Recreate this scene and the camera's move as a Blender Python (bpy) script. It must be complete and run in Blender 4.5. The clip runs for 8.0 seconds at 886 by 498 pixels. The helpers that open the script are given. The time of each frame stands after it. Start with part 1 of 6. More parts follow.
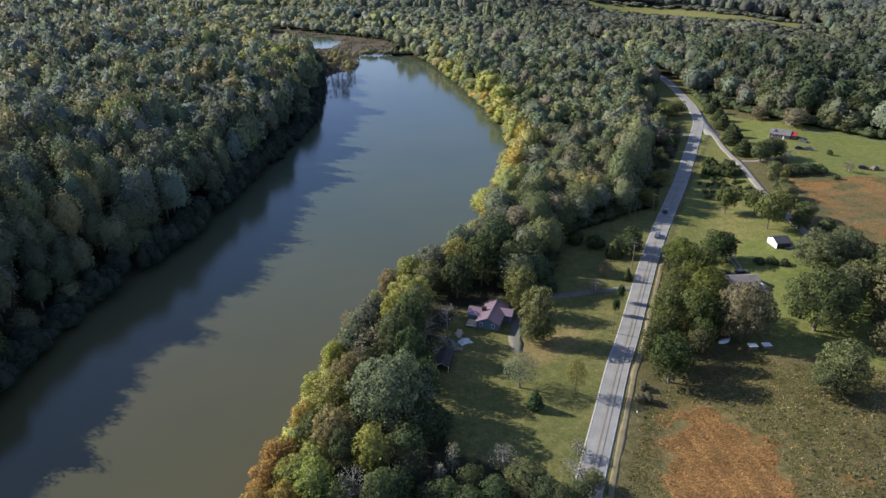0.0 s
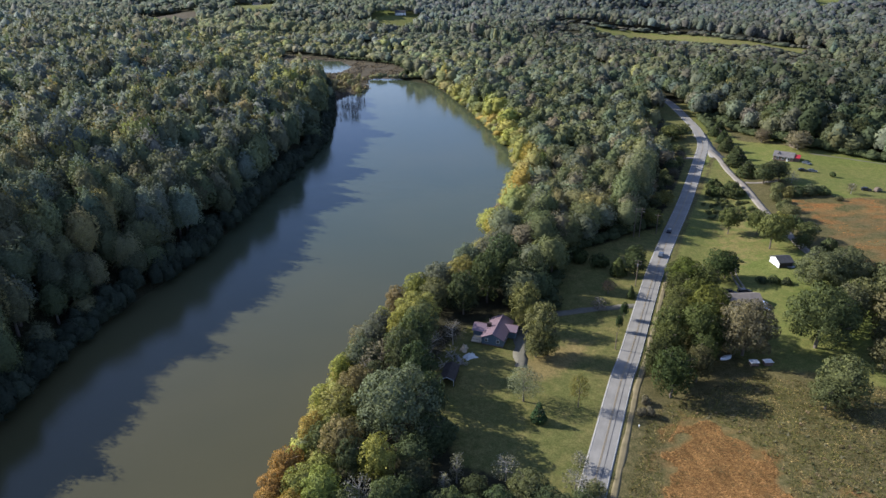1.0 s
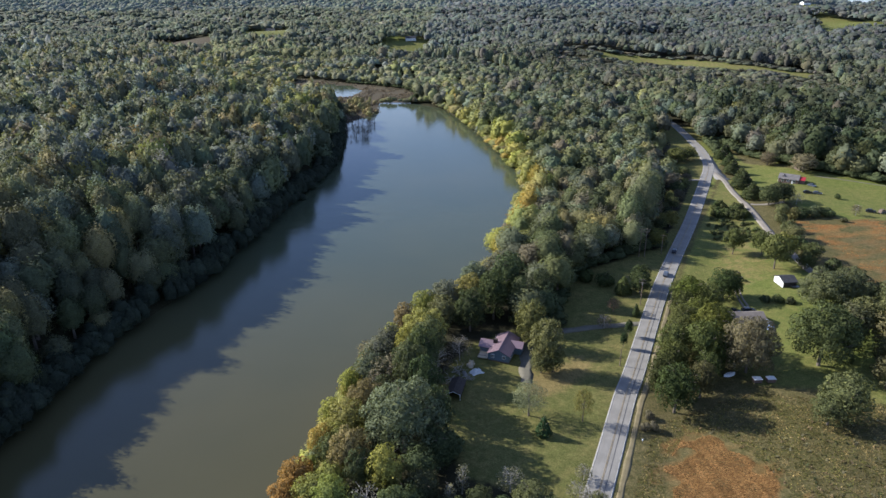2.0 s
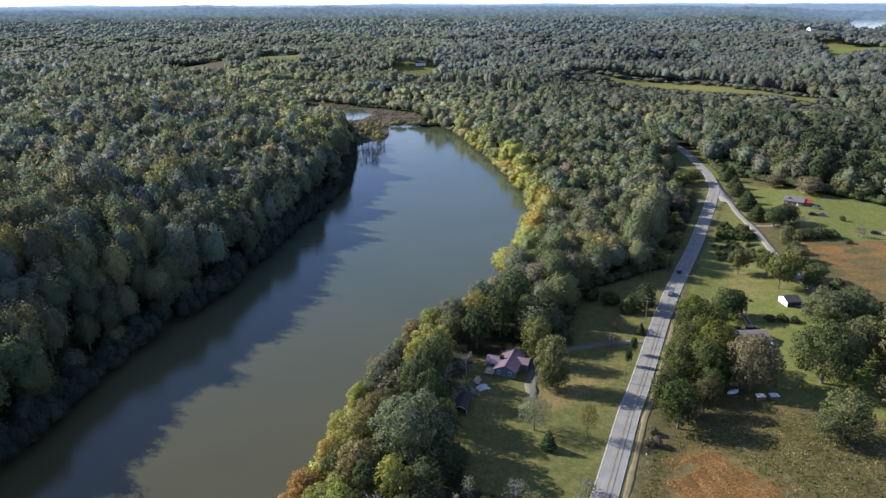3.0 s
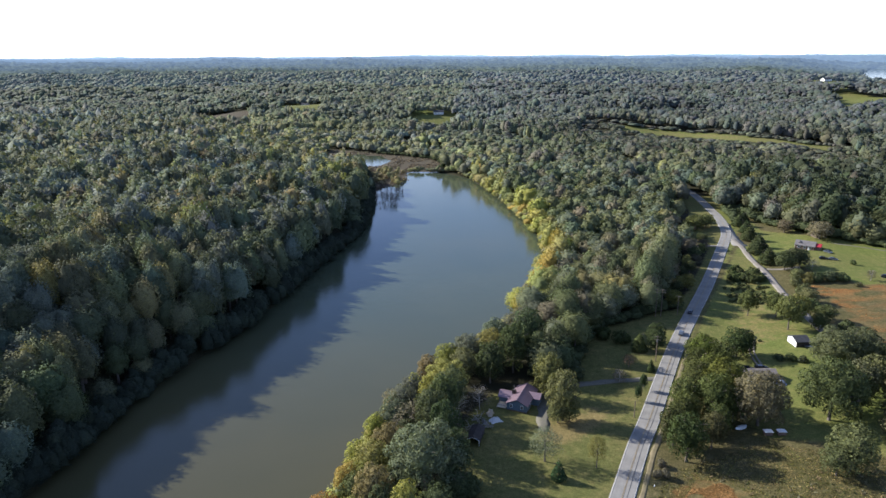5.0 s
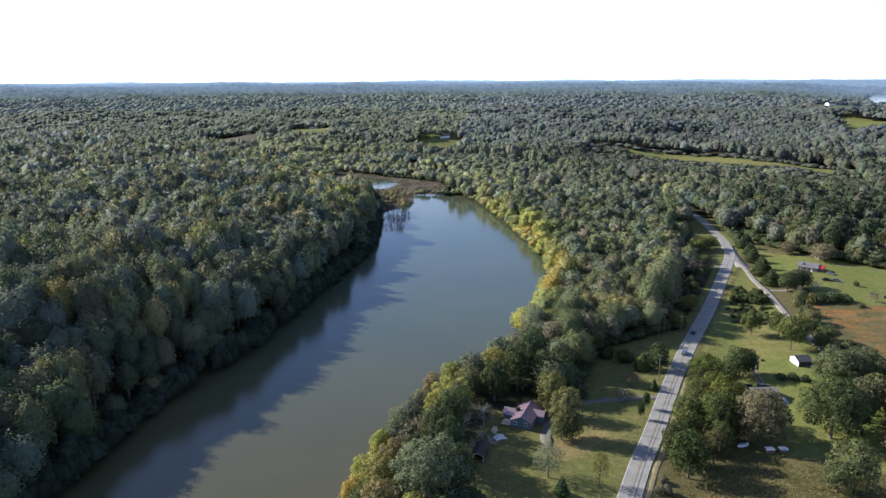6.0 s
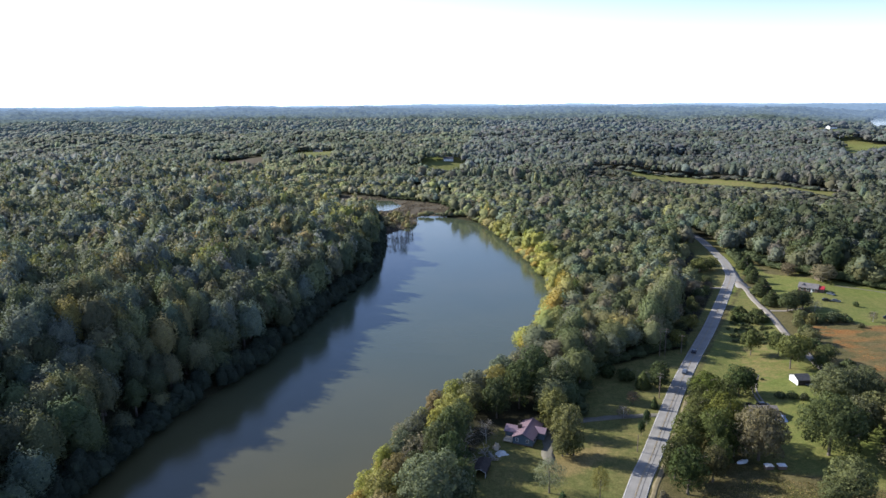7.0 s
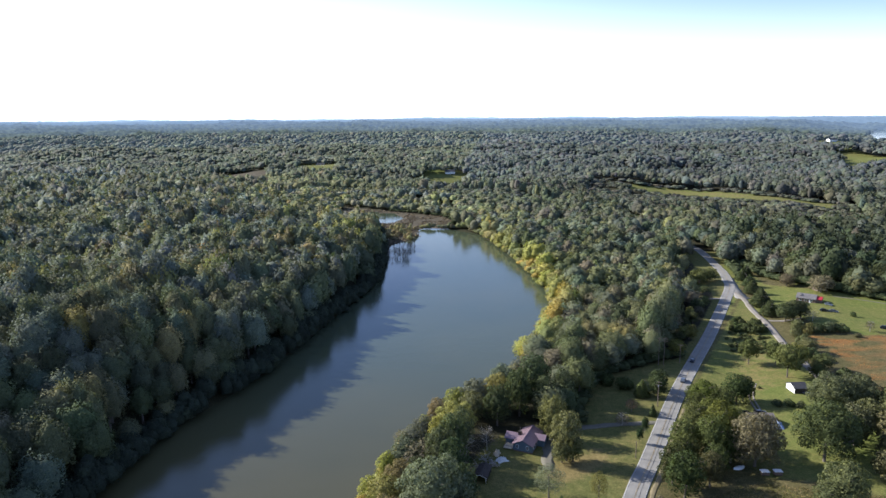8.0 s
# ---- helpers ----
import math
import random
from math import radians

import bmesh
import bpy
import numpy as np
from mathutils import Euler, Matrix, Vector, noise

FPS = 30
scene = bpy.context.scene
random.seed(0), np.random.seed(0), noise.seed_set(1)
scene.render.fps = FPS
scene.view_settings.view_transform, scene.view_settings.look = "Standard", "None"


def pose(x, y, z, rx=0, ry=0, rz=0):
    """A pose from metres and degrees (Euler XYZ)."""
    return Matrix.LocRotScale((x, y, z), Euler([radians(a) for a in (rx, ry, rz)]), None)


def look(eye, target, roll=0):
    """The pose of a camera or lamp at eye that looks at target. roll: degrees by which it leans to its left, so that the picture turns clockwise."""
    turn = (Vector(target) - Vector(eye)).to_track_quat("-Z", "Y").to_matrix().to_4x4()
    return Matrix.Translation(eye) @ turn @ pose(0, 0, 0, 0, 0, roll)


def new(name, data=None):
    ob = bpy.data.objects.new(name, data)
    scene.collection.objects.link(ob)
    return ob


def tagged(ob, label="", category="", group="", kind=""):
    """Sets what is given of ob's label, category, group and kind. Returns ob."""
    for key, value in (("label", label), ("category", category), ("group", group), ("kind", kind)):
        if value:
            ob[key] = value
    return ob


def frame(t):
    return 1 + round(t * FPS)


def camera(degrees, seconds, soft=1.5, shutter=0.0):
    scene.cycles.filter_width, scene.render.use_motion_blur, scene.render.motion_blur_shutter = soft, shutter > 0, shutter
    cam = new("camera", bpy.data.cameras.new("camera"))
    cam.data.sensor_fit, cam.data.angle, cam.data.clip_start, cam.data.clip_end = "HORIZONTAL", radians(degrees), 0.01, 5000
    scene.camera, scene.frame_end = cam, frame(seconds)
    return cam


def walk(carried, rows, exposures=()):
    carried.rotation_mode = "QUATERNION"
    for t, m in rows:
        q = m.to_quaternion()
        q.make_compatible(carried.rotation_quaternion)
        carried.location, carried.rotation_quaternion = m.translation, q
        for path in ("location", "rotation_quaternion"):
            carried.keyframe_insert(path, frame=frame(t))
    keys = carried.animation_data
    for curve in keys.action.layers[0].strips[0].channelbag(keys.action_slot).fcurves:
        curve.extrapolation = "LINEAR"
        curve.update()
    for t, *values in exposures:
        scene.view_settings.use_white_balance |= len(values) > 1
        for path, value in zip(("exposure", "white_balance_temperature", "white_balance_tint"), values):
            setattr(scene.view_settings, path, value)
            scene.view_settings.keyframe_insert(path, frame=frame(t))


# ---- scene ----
# The camera: a drone that backs off at a steady height while it tilts up.
# seconds, x, y, z, yaw, pitch, roll
cam = camera(65.93, 8.0)
PATH = [
    (0.0, 0.00, 0.00, 112.00, 0.000, -25.898, -0.063),
    (0.5, 0.33, -2.52, 112.09, 0.388, -24.911, -0.143),
    (1.0, 0.66, -5.02, 112.18, 0.752, -23.943, -0.137),
    (1.5, 0.97, -7.52, 112.25, 1.158, -22.961, -0.181),
    (3.0, 1.72, -15.19, 112.36, 2.330, -20.030, -0.222),
    (3.5, 2.03, -17.72, 112.39, 2.720, -19.053, -0.251),
    (4.0, 2.32, -20.24, 112.42, 3.118, -18.067, -0.282),
    (4.5, 2.60, -22.75, 112.43, 3.484, -17.080, -0.288),
    (6.0, 3.58, -30.27, 112.36, 4.354, -14.139, -0.294),
    (6.5, 3.90, -32.80, 112.34, 4.532, -13.173, -0.327),
    (7.0, 4.22, -35.34, 112.33, 4.645, -12.238, -0.321),
    (7.5, 4.54, -37.88, 112.32, 4.737, -11.516, -0.340),
    (8.0, 4.87, -40.41, 112.33, 4.806, -11.153, -0.395),
]
walk(cam, [(t, pose(x, y, z, 0, 0, yaw) @ pose(0, 0, 0, 90 + pitch) @ pose(0, 0, 0, 0, 0, roll)) for t, x, y, z, yaw, pitch, roll in PATH],
     exposures=[(0.0, 1.02, 5800, 9), (4.0, 1.1, 5750, 9), (8.0, 1.12, 5750, 9)])

# ---- light: a clear autumn afternoon, the sun to the west and a little ahead ----
SUN_HEIGHT, SUN_SIDE = 28.5, -70.0
sun_way = Vector((math.sin(radians(SUN_SIDE)) * math.cos(radians(SUN_HEIGHT)), math.cos(radians(SUN_SIDE)) * math.cos(radians(SUN_HEIGHT)), math.sin(radians(SUN_HEIGHT))))
sun = new("sun", bpy.data.lights.new("sun", "SUN"))
sun.data.energy, sun.data.angle, sun.data.color = 4.75, radians(0.6), (1.0, 0.9, 0.76)
sun.matrix_world = look(sun_way * 100, (0, 0, 0))
world = bpy.data.worlds.new("sky")
scene.world, world.use_nodes = world, True
sky = world.node_tree.nodes.new("ShaderNodeTexSky")
sky.sky_type, sky.sun_disc = "NISHITA", False
sky.sun_elevation, sky.sun_rotation = radians(SUN_HEIGHT), radians(SUN_SIDE)
sky.air_density, sky.dust_density, sky.ozone_density = 1.0, 0.2, 1.0
# white haze low over the horizon all round, thinning upward
way = world.node_tree.nodes.new("ShaderNodeTexCoord")
up = world.node_tree.nodes.new("ShaderNodeSeparateXYZ")
world.node_tree.links.new(way.outputs["Generated"], up.inputs[0])
thin = world.node_tree.nodes.new("ShaderNodeMapRange")
thin.interpolation_type = "SMOOTHSTEP"
thin.inputs[1].default_value, thin.inputs[2].default_value, thin.inputs[3].default_value, thin.inputs[4].default_value = 0.0, 0.24, 0.95, 0.07
# the haze glows higher up on the sun's side
side = world.node_tree.nodes.new("ShaderNodeVectorMath")
side.operation = "DOT_PRODUCT"
side.inputs[1].default_value = (math.sin(radians(SUN_SIDE)), math.cos(radians(SUN_SIDE)), 0)
world.node_tree.links.new(way.outputs["Generated"], side.inputs[0])
reach = world.node_tree.nodes.new("ShaderNodeMath")
reach.operation = "MULTIPLY_ADD"
reach.inputs[1].default_value, reach.inputs[2].default_value = -1.1, 1.45
world.node_tree.links.new(side.outputs["Value"], reach.inputs[0])
high = world.node_tree.nodes.new("ShaderNodeMath")
high.operation = "MULTIPLY"
world.node_tree.links.new(up.outputs[2], high.inputs[0])
world.node_tree.links.new(reach.outputs[0], high.inputs[1])
world.node_tree.links.new(high.outputs[0], thin.inputs[0])
veil = world.node_tree.nodes.new("ShaderNodeMix")
veil.data_type = "RGBA"
veil.inputs[7].default_value = (14.5, 15.2, 16.2, 1)
world.node_tree.links.new(thin.outputs[0], veil.inputs[0])
tone = world.node_tree.nodes.new("ShaderNodeMix")
tone.data_type, tone.blend_type = "RGBA", "MULTIPLY"
tone.inputs[0].default_value, tone.inputs[7].default_value = 1.0, (1.2, 1.25, 1.64, 1)
world.node_tree.links.new(sky.outputs[0], tone.inputs[6])
world.node_tree.links.new(tone.outputs[2], veil.inputs[6])
world.node_tree.links.new(veil.outputs[2], world.node_tree.nodes["Background"].inputs[0])
world.node_tree.nodes["Background"].inputs[1].default_value = 0.0545
# ---- the plan: shores, road, clearings and the lie of the land ----
WATER = -4.0
SHORE_W = [(-130, -300), (-126, 60), (-120, 150), (-118, 186), (-111, 214), (-103, 242), (-97, 285), (-90, 345), (-83, 410),
           (-86, 470), (-94, 530), (-104, 575), (-120, 640), (-146, 690), (-170, 735)]
SHORE_E = [(-46, -300), (-42, 60), (-40, 103), (-36, 124), (-34, 141), (-29, 174), (-17, 200), (0, 222), (11, 243), (23, 290),
           (33, 329), (39, 362), (37, 407), (27, 463), (8, 545), (-16, 625), (-46, 652), (-78, 656)]
MARSH = [(-78, 656), (-70, 612), (-80, 582), (-99, 545), (-108, 575), (-134, 640), (-168, 685), (-192, 735), (-188, 815), (-128, 778), (-62, 738), (-40, 690), (-46, 652)]
POND = [(-180, 735), (-152, 772), (-122, 762), (-106, 728), (-112, 694), (-150, 682)]
ROAD = [(-26, -60), (13, 60), (30.5, 108), (39.5, 132), (48.5, 156), (54.5, 170), (68, 204), (78, 228.5), (92.5, 261), (110.5, 300),
        (127, 338), (143, 376), (155.5, 408), (163.2, 443), (166, 472), (168.5, 503), (169.3, 540), (161, 590), (147, 650), (141, 720)]
SIDE_ROAD = [(154.5, 394), (154.3, 378), (152.3, 363.6), (150.2, 348), (149, 328), (146.4, 309), (144.2, 295.7), (142.5, 282), (141, 262), (140, 240), (143, 222)]
LAWN_W = [(-3, 168), (-6, 156), (-3.5, 144), (0, 131), (2.5, 121), (11, 119), (19, 114), (26, 108), (31, 110), (35, 120), (95, 262), (92, 268),
          (82, 268), (66, 255), (54, 249), (45, 239), (39, 221), (37, 205), (33, 197), (30, 196), (20, 196), (6, 186), (1, 178)]
OPEN_E = [(-75, -200), (16, 60), (50, 152), (97, 262), (150, 385), (172, 440), (176, 470), (186, 470), (190, 432), (206, 398), (216, 384), (245, 356), (300, 320), (420, 250), (420, -200)]
LAWN_N = [(130, 372), (118, 384), (128, 420), (140, 445), (152, 470), (164, 470), (168, 470), (160, 440), (146, 384)]
STRIP = [(186, 915), (238, 908), (275, 875), (300, 828), (334, 795), (378, 758), (392, 768), (345, 812), (312, 848), (286, 895), (246, 930), (190, 935)]
STRIP_FRONT = [(186, 920), (240, 912), (302, 832), (380, 760), (370, 743), (290, 817), (229, 891), (183, 901)]
STRIP_LOW = [(140, 985), (250, 945), (330, 875), (410, 765), (345, 600), (270, 690), (195, 760), (110, 830)]
NEAR_BANK = [(-48, 100), (-44, 150), (-30, 190), (-8, 216), (0, 232), (24, 238), (28, 216), (22, 198), (8, 190), (12, 150), (26, 100)]
FAR_FIELDS = [(-455, 1135, 62, 40), (-352, 1275, 45, 32), (-84, 1080, 36, 44), (835, 1680, 60, 150), (672, 1285, 42, 85)]

FAR_RIVER = [(1130, 2080), (1450, 2670), (1800, 3300)]


def inside(poly, x, y):
    """Which of the points lie inside the polygon."""
    r = np.zeros(np.shape(x), bool)
    for (ax, ay), (bx, by) in zip(poly, poly[1:] + poly[:1]):
        if ay != by:
            r ^= ((ay > y) != (by > y)) & (x < (bx - ax) * (y - ay) / (by - ay) + ax)
    return r


def off_line(line, x, y):
    """Distance of the points from an open line."""
    best = np.full(np.shape(x), 1e9)
    for (ax, ay), (bx, by) in zip(line, line[1:]):
        dx, dy = bx - ax, by - ay
        s = np.clip(((x - ax) * dx + (y - ay) * dy) / (dx * dx + dy * dy), 0, 1)
        best = np.minimum(best, np.hypot(x - ax - s * dx, y - ay - s * dy))
    return best


def off_edge(poly, x, y):
    """Signed distance from a polygon's edge, negative inside."""
    d = off_line(poly + poly[:1], x, y)
    return np.where(inside(poly, x, y), -d, d)


RIVER = SHORE_W + [(-172, 740), (-120, 700), (-90, 668)] + SHORE_E[::-1]


def smooth(a, b, v):
    s = np.clip((v - a) / (b - a), 0, 1)
    return s * s * (3 - 2 * s)


def waves(x, y, size, seed):
    """Smooth rolling values from about -1 to 1."""
    g = np.random.default_rng(seed)
    r = 0
    for _ in range(7):
        a, p, k = g.uniform(0, 6.283), g.uniform(0, 6.283), g.uniform(0.6, 1.7) * 6.283 / size
        r = r + np.sin((x * np.cos(a) + y * np.sin(a)) * k + p)
    return r / 3.2


def west_hill(x, y):
    """1 on the wooded hill west of the river, 0 off it."""
    back = 630 + 0.75 * np.clip(-150 - x, 0, 420)
    return smooth(-60, -130, x) * smooth(back + 70, back - 70, y)


def height(x, y):
    """The ground's height."""
    x, y = np.asarray(x, float), np.asarray(y, float)
    river = off_edge(RIVER, x, y)
    west = west_hill(x, y)
    far = smooth(420, 1100, np.hypot(x * 0.8, y)) * (1 - 0.8 * west)
    h = -0.6 + 0.8 * waves(x, y, 70, 3) * smooth(0, 60, river) * (1 - far) * 0.4
    steep = smooth(330, 230, y)
    h = h + west * (2.5 + (12.0 + 8.0 * steep) * smooth(3, 75 - 14 * steep, river) + 6.0 * smooth(90, 420, river) + 3.5 * waves(x, y, 150, 5) * smooth(20, 90, river))
    h = h + (1 - west) * (0.6 + 2.6 * smooth(10, 60, (x - 30 - (y - 108) * 0.42)) * smooth(520, 380, y))
    calm = 1 - 0.5 * smooth(1300, 2200, np.hypot(x, y))
    h = h + far * (7 + calm * (9 * waves(x, y, 520, 8) + 5 * waves(x, y, 240, 9)))
    for fx, fy, rise, wide in ((850, 1800, 15, 240), (694, 1365, 15, 170), (-84, 1135, 19, 95)):
        h = h + rise * np.exp(-((x - fx) ** 2 + (y - fy) ** 2) / wide ** 2)
    r = np.hypot(x, y)
    h = h + smooth(900, 4800, r) * (58 + 8 * waves(x, y, 1500, 12))
    h = h - 40 * smooth(3900, 4600, r)
    dip = smooth(420, 90, off_line(FAR_RIVER, x, y))
    h = h * (1 - dip) + 20 * dip
    h = h + 2.2 * smooth(45, 8, off_edge(STRIP, x, y))
    road = off_line(ROAD, x, y)
    flat = smooth(16, 6, road) * (1 - far)
    h = h * (1 - flat) + flat * 0.25
    h = np.where(river < 14, h * smooth(-1, 14, river) + (WATER + 0.3) * (1 - smooth(-1, 14, river)), h)
    h = np.where(river < 0.5, WATER + 0.3 + np.maximum(river - 0.5, -6) * 0.5, h)
    low = smooth(130, 0, off_edge(MARSH, x, y)) * (river > 14)
    h = h * (1 - low) + low * np.minimum(h, -2.8)
    marsh = smooth(6, -4, off_edge(MARSH, x, y))
    h = h * (1 - marsh) + marsh * (WATER + 0.25 + 0.12 * waves(x, y, 14, 21))
    pond = smooth(2, -2, off_edge(POND, x, y))
    return h * (1 - pond) + pond * (WATER - 0.5)



# ---- materials ----
def material(name, rough=0.8, spec=0.3):
    m = bpy.data.materials.new(name)
    m.use_nodes = True
    b = m.node_tree.nodes["Principled BSDF"]
    b.inputs["Roughness"].default_value = rough
    b.inputs["Specular IOR Level"].default_value = spec
    return m, m.node_tree.nodes, m.node_tree.links, b


def noise_at(nodes, links, scale, detail=4.0, rough=0.6, coord=None):
    n = nodes.new("ShaderNodeTexNoise")
    n.inputs["Scale"].default_value, n.inputs["Detail"].default_value, n.inputs["Roughness"].default_value = scale, detail, rough
    if coord:
        links.new(coord, n.inputs["Vector"])
    return n.outputs["Fac"]


def place_of(nodes):
    return nodes.new("ShaderNodeNewGeometry").outputs["Position"]


def ramp(nodes, links, fac, stops):
    r = nodes.new("ShaderNodeValToRGB")
    while len(r.color_ramp.elements) < len(stops):
        r.color_ramp.elements.new(0.5)
    for e, (p, c) in zip(r.color_ramp.elements, stops):
        e.position, e.color = p, (*c, 1)
    links.new(fac, r.inputs[0])
    return r.outputs[0]


def mix(nodes, links, fac, a, b, kind="MIX"):
    m = nodes.new("ShaderNodeMix")
    m.data_type, m.blend_type = "RGBA", kind
    for s, v in ((m.inputs[0], fac), (m.inputs[6], a), (m.inputs[7], b)):
        if isinstance(v, bpy.types.NodeSocket):
            links.new(v, s)
        else:
            s.default_value = v if isinstance(v, float) else (*v, 1)
    return m.outputs[2]


def maths(nodes, links, op, a, b=0.5, clamp=False):
    m = nodes.new("ShaderNodeMath")
    m.operation, m.use_clamp = op, clamp
    for s, v in zip(m.inputs, (a, b)):
        if isinstance(v, bpy.types.NodeSocket):
            links.new(v, s)
        else:
            s.default_value = v
    return m.outputs[0]


def bump(nodes, links, b, fac, strength, distance):
    n = nodes.new("ShaderNodeBump")
    n.inputs["Strength"].default_value, n.inputs["Distance"].default_value = strength, distance
    links.new(fac, n.inputs["Height"])
    links.new(n.outputs[0], b.inputs["Normal"])


def plain(name, dark, light, scale=3.0, rough=0.75, metal=0.0, spec=0.3, relief=0.02):
    """A worn surface that varies between two colours at two scales."""
    m, nodes, links, b = material(name, rough, spec)
    g = place_of(nodes)
    big, small = noise_at(nodes, links, scale * 0.25, 3, coord=g), noise_at(nodes, links, scale * 2.5, 5, coord=g)
    fac = maths(nodes, links, "ADD", maths(nodes, links, "MULTIPLY", big, 0.6), maths(nodes, links, "MULTIPLY", small, 0.4))
    links.new(ramp(nodes, links, fac, [(0.3, dark), (0.7, light)]), b.inputs["Base Color"])
    b.inputs["Metallic"].default_value = metal
    if relief:
        bump(nodes, links, b, small, 0.5, relief)
    return m


def leaf_material(name, source):
    """Leaves: each tree has its colour, each clump of leaves its shade of it."""
    m, nodes, links, b = material(name, 0.8, 0.08)
    if source == "tree":
        c = nodes.new("ShaderNodeObjectInfo").outputs["Color"]
    else:
        a = nodes.new("ShaderNodeAttribute")
        a.attribute_name = "tint"
        c = a.outputs["Color"]
    island = nodes.new("ShaderNodeNewGeometry").outputs["Random Per Island"]
    deep = 1.0 if source == "attribute" else 1.8
    shade = ramp(nodes, links, island, [(p, tuple(1 + (v - 1) * deep for v in c3)) for p, c3 in ((0.0, (0.84, 0.85, 0.84)), (0.5, (1.0, 1.0, 1.0)), (0.85, (1.08, 1.08, 1.02)), (1.0, (1.18, 1.15, 0.98)))])
    c = mix(nodes, links, 1.0, c, shade, "MULTIPLY")
    fine = noise_at(nodes, links, 2.2, 4, coord=place_of(nodes))
    c = mix(nodes, links, 1.0, c, ramp(nodes, links, fine, [(0.36, (0.8, 0.8, 0.8)), (0.64, (1.2, 1.2, 1.2))]), "MULTIPLY")
    links.new(c, b.inputs["Base Color"])
    bump(nodes, links, b, noise_at(nodes, links, 2.4, 3, 0.7, coord=place_of(nodes)), 0.8, 0.35)
    t = nodes.new("ShaderNodeBsdfTranslucent")
    links.new(mix(nodes, links, 1.0, c, (1.08, 1.12, 0.75), "MULTIPLY"), t.inputs["Color"])
    s = nodes.new("ShaderNodeMixShader")
    s.inputs[0].default_value = 0.22
    links.new(b.outputs[0], s.inputs[1])
    links.new(t.outputs[0], s.inputs[2])
    links.new(s.outputs[0], nodes["Material Output"].inputs["Surface"])
    return m


LEAF_TREE, LEAF_WOOD, LEAF_HAZE = leaf_material("leaves", "tree"), leaf_material("wood_leaves", "attribute"), leaf_material("haze_glow_leaves", "attribute")
# faint blue emission imitates haze over the farthest trees
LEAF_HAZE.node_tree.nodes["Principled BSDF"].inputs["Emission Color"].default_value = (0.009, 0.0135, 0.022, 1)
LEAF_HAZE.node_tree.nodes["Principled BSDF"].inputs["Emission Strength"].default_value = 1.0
BARK = plain("bark", (0.07, 0.055, 0.042), (0.2, 0.17, 0.14), 2.0, 0.9)
PALE_BARK = plain("pale_bark", (0.2, 0.18, 0.15), (0.42, 0.39, 0.34), 2.0, 0.9)


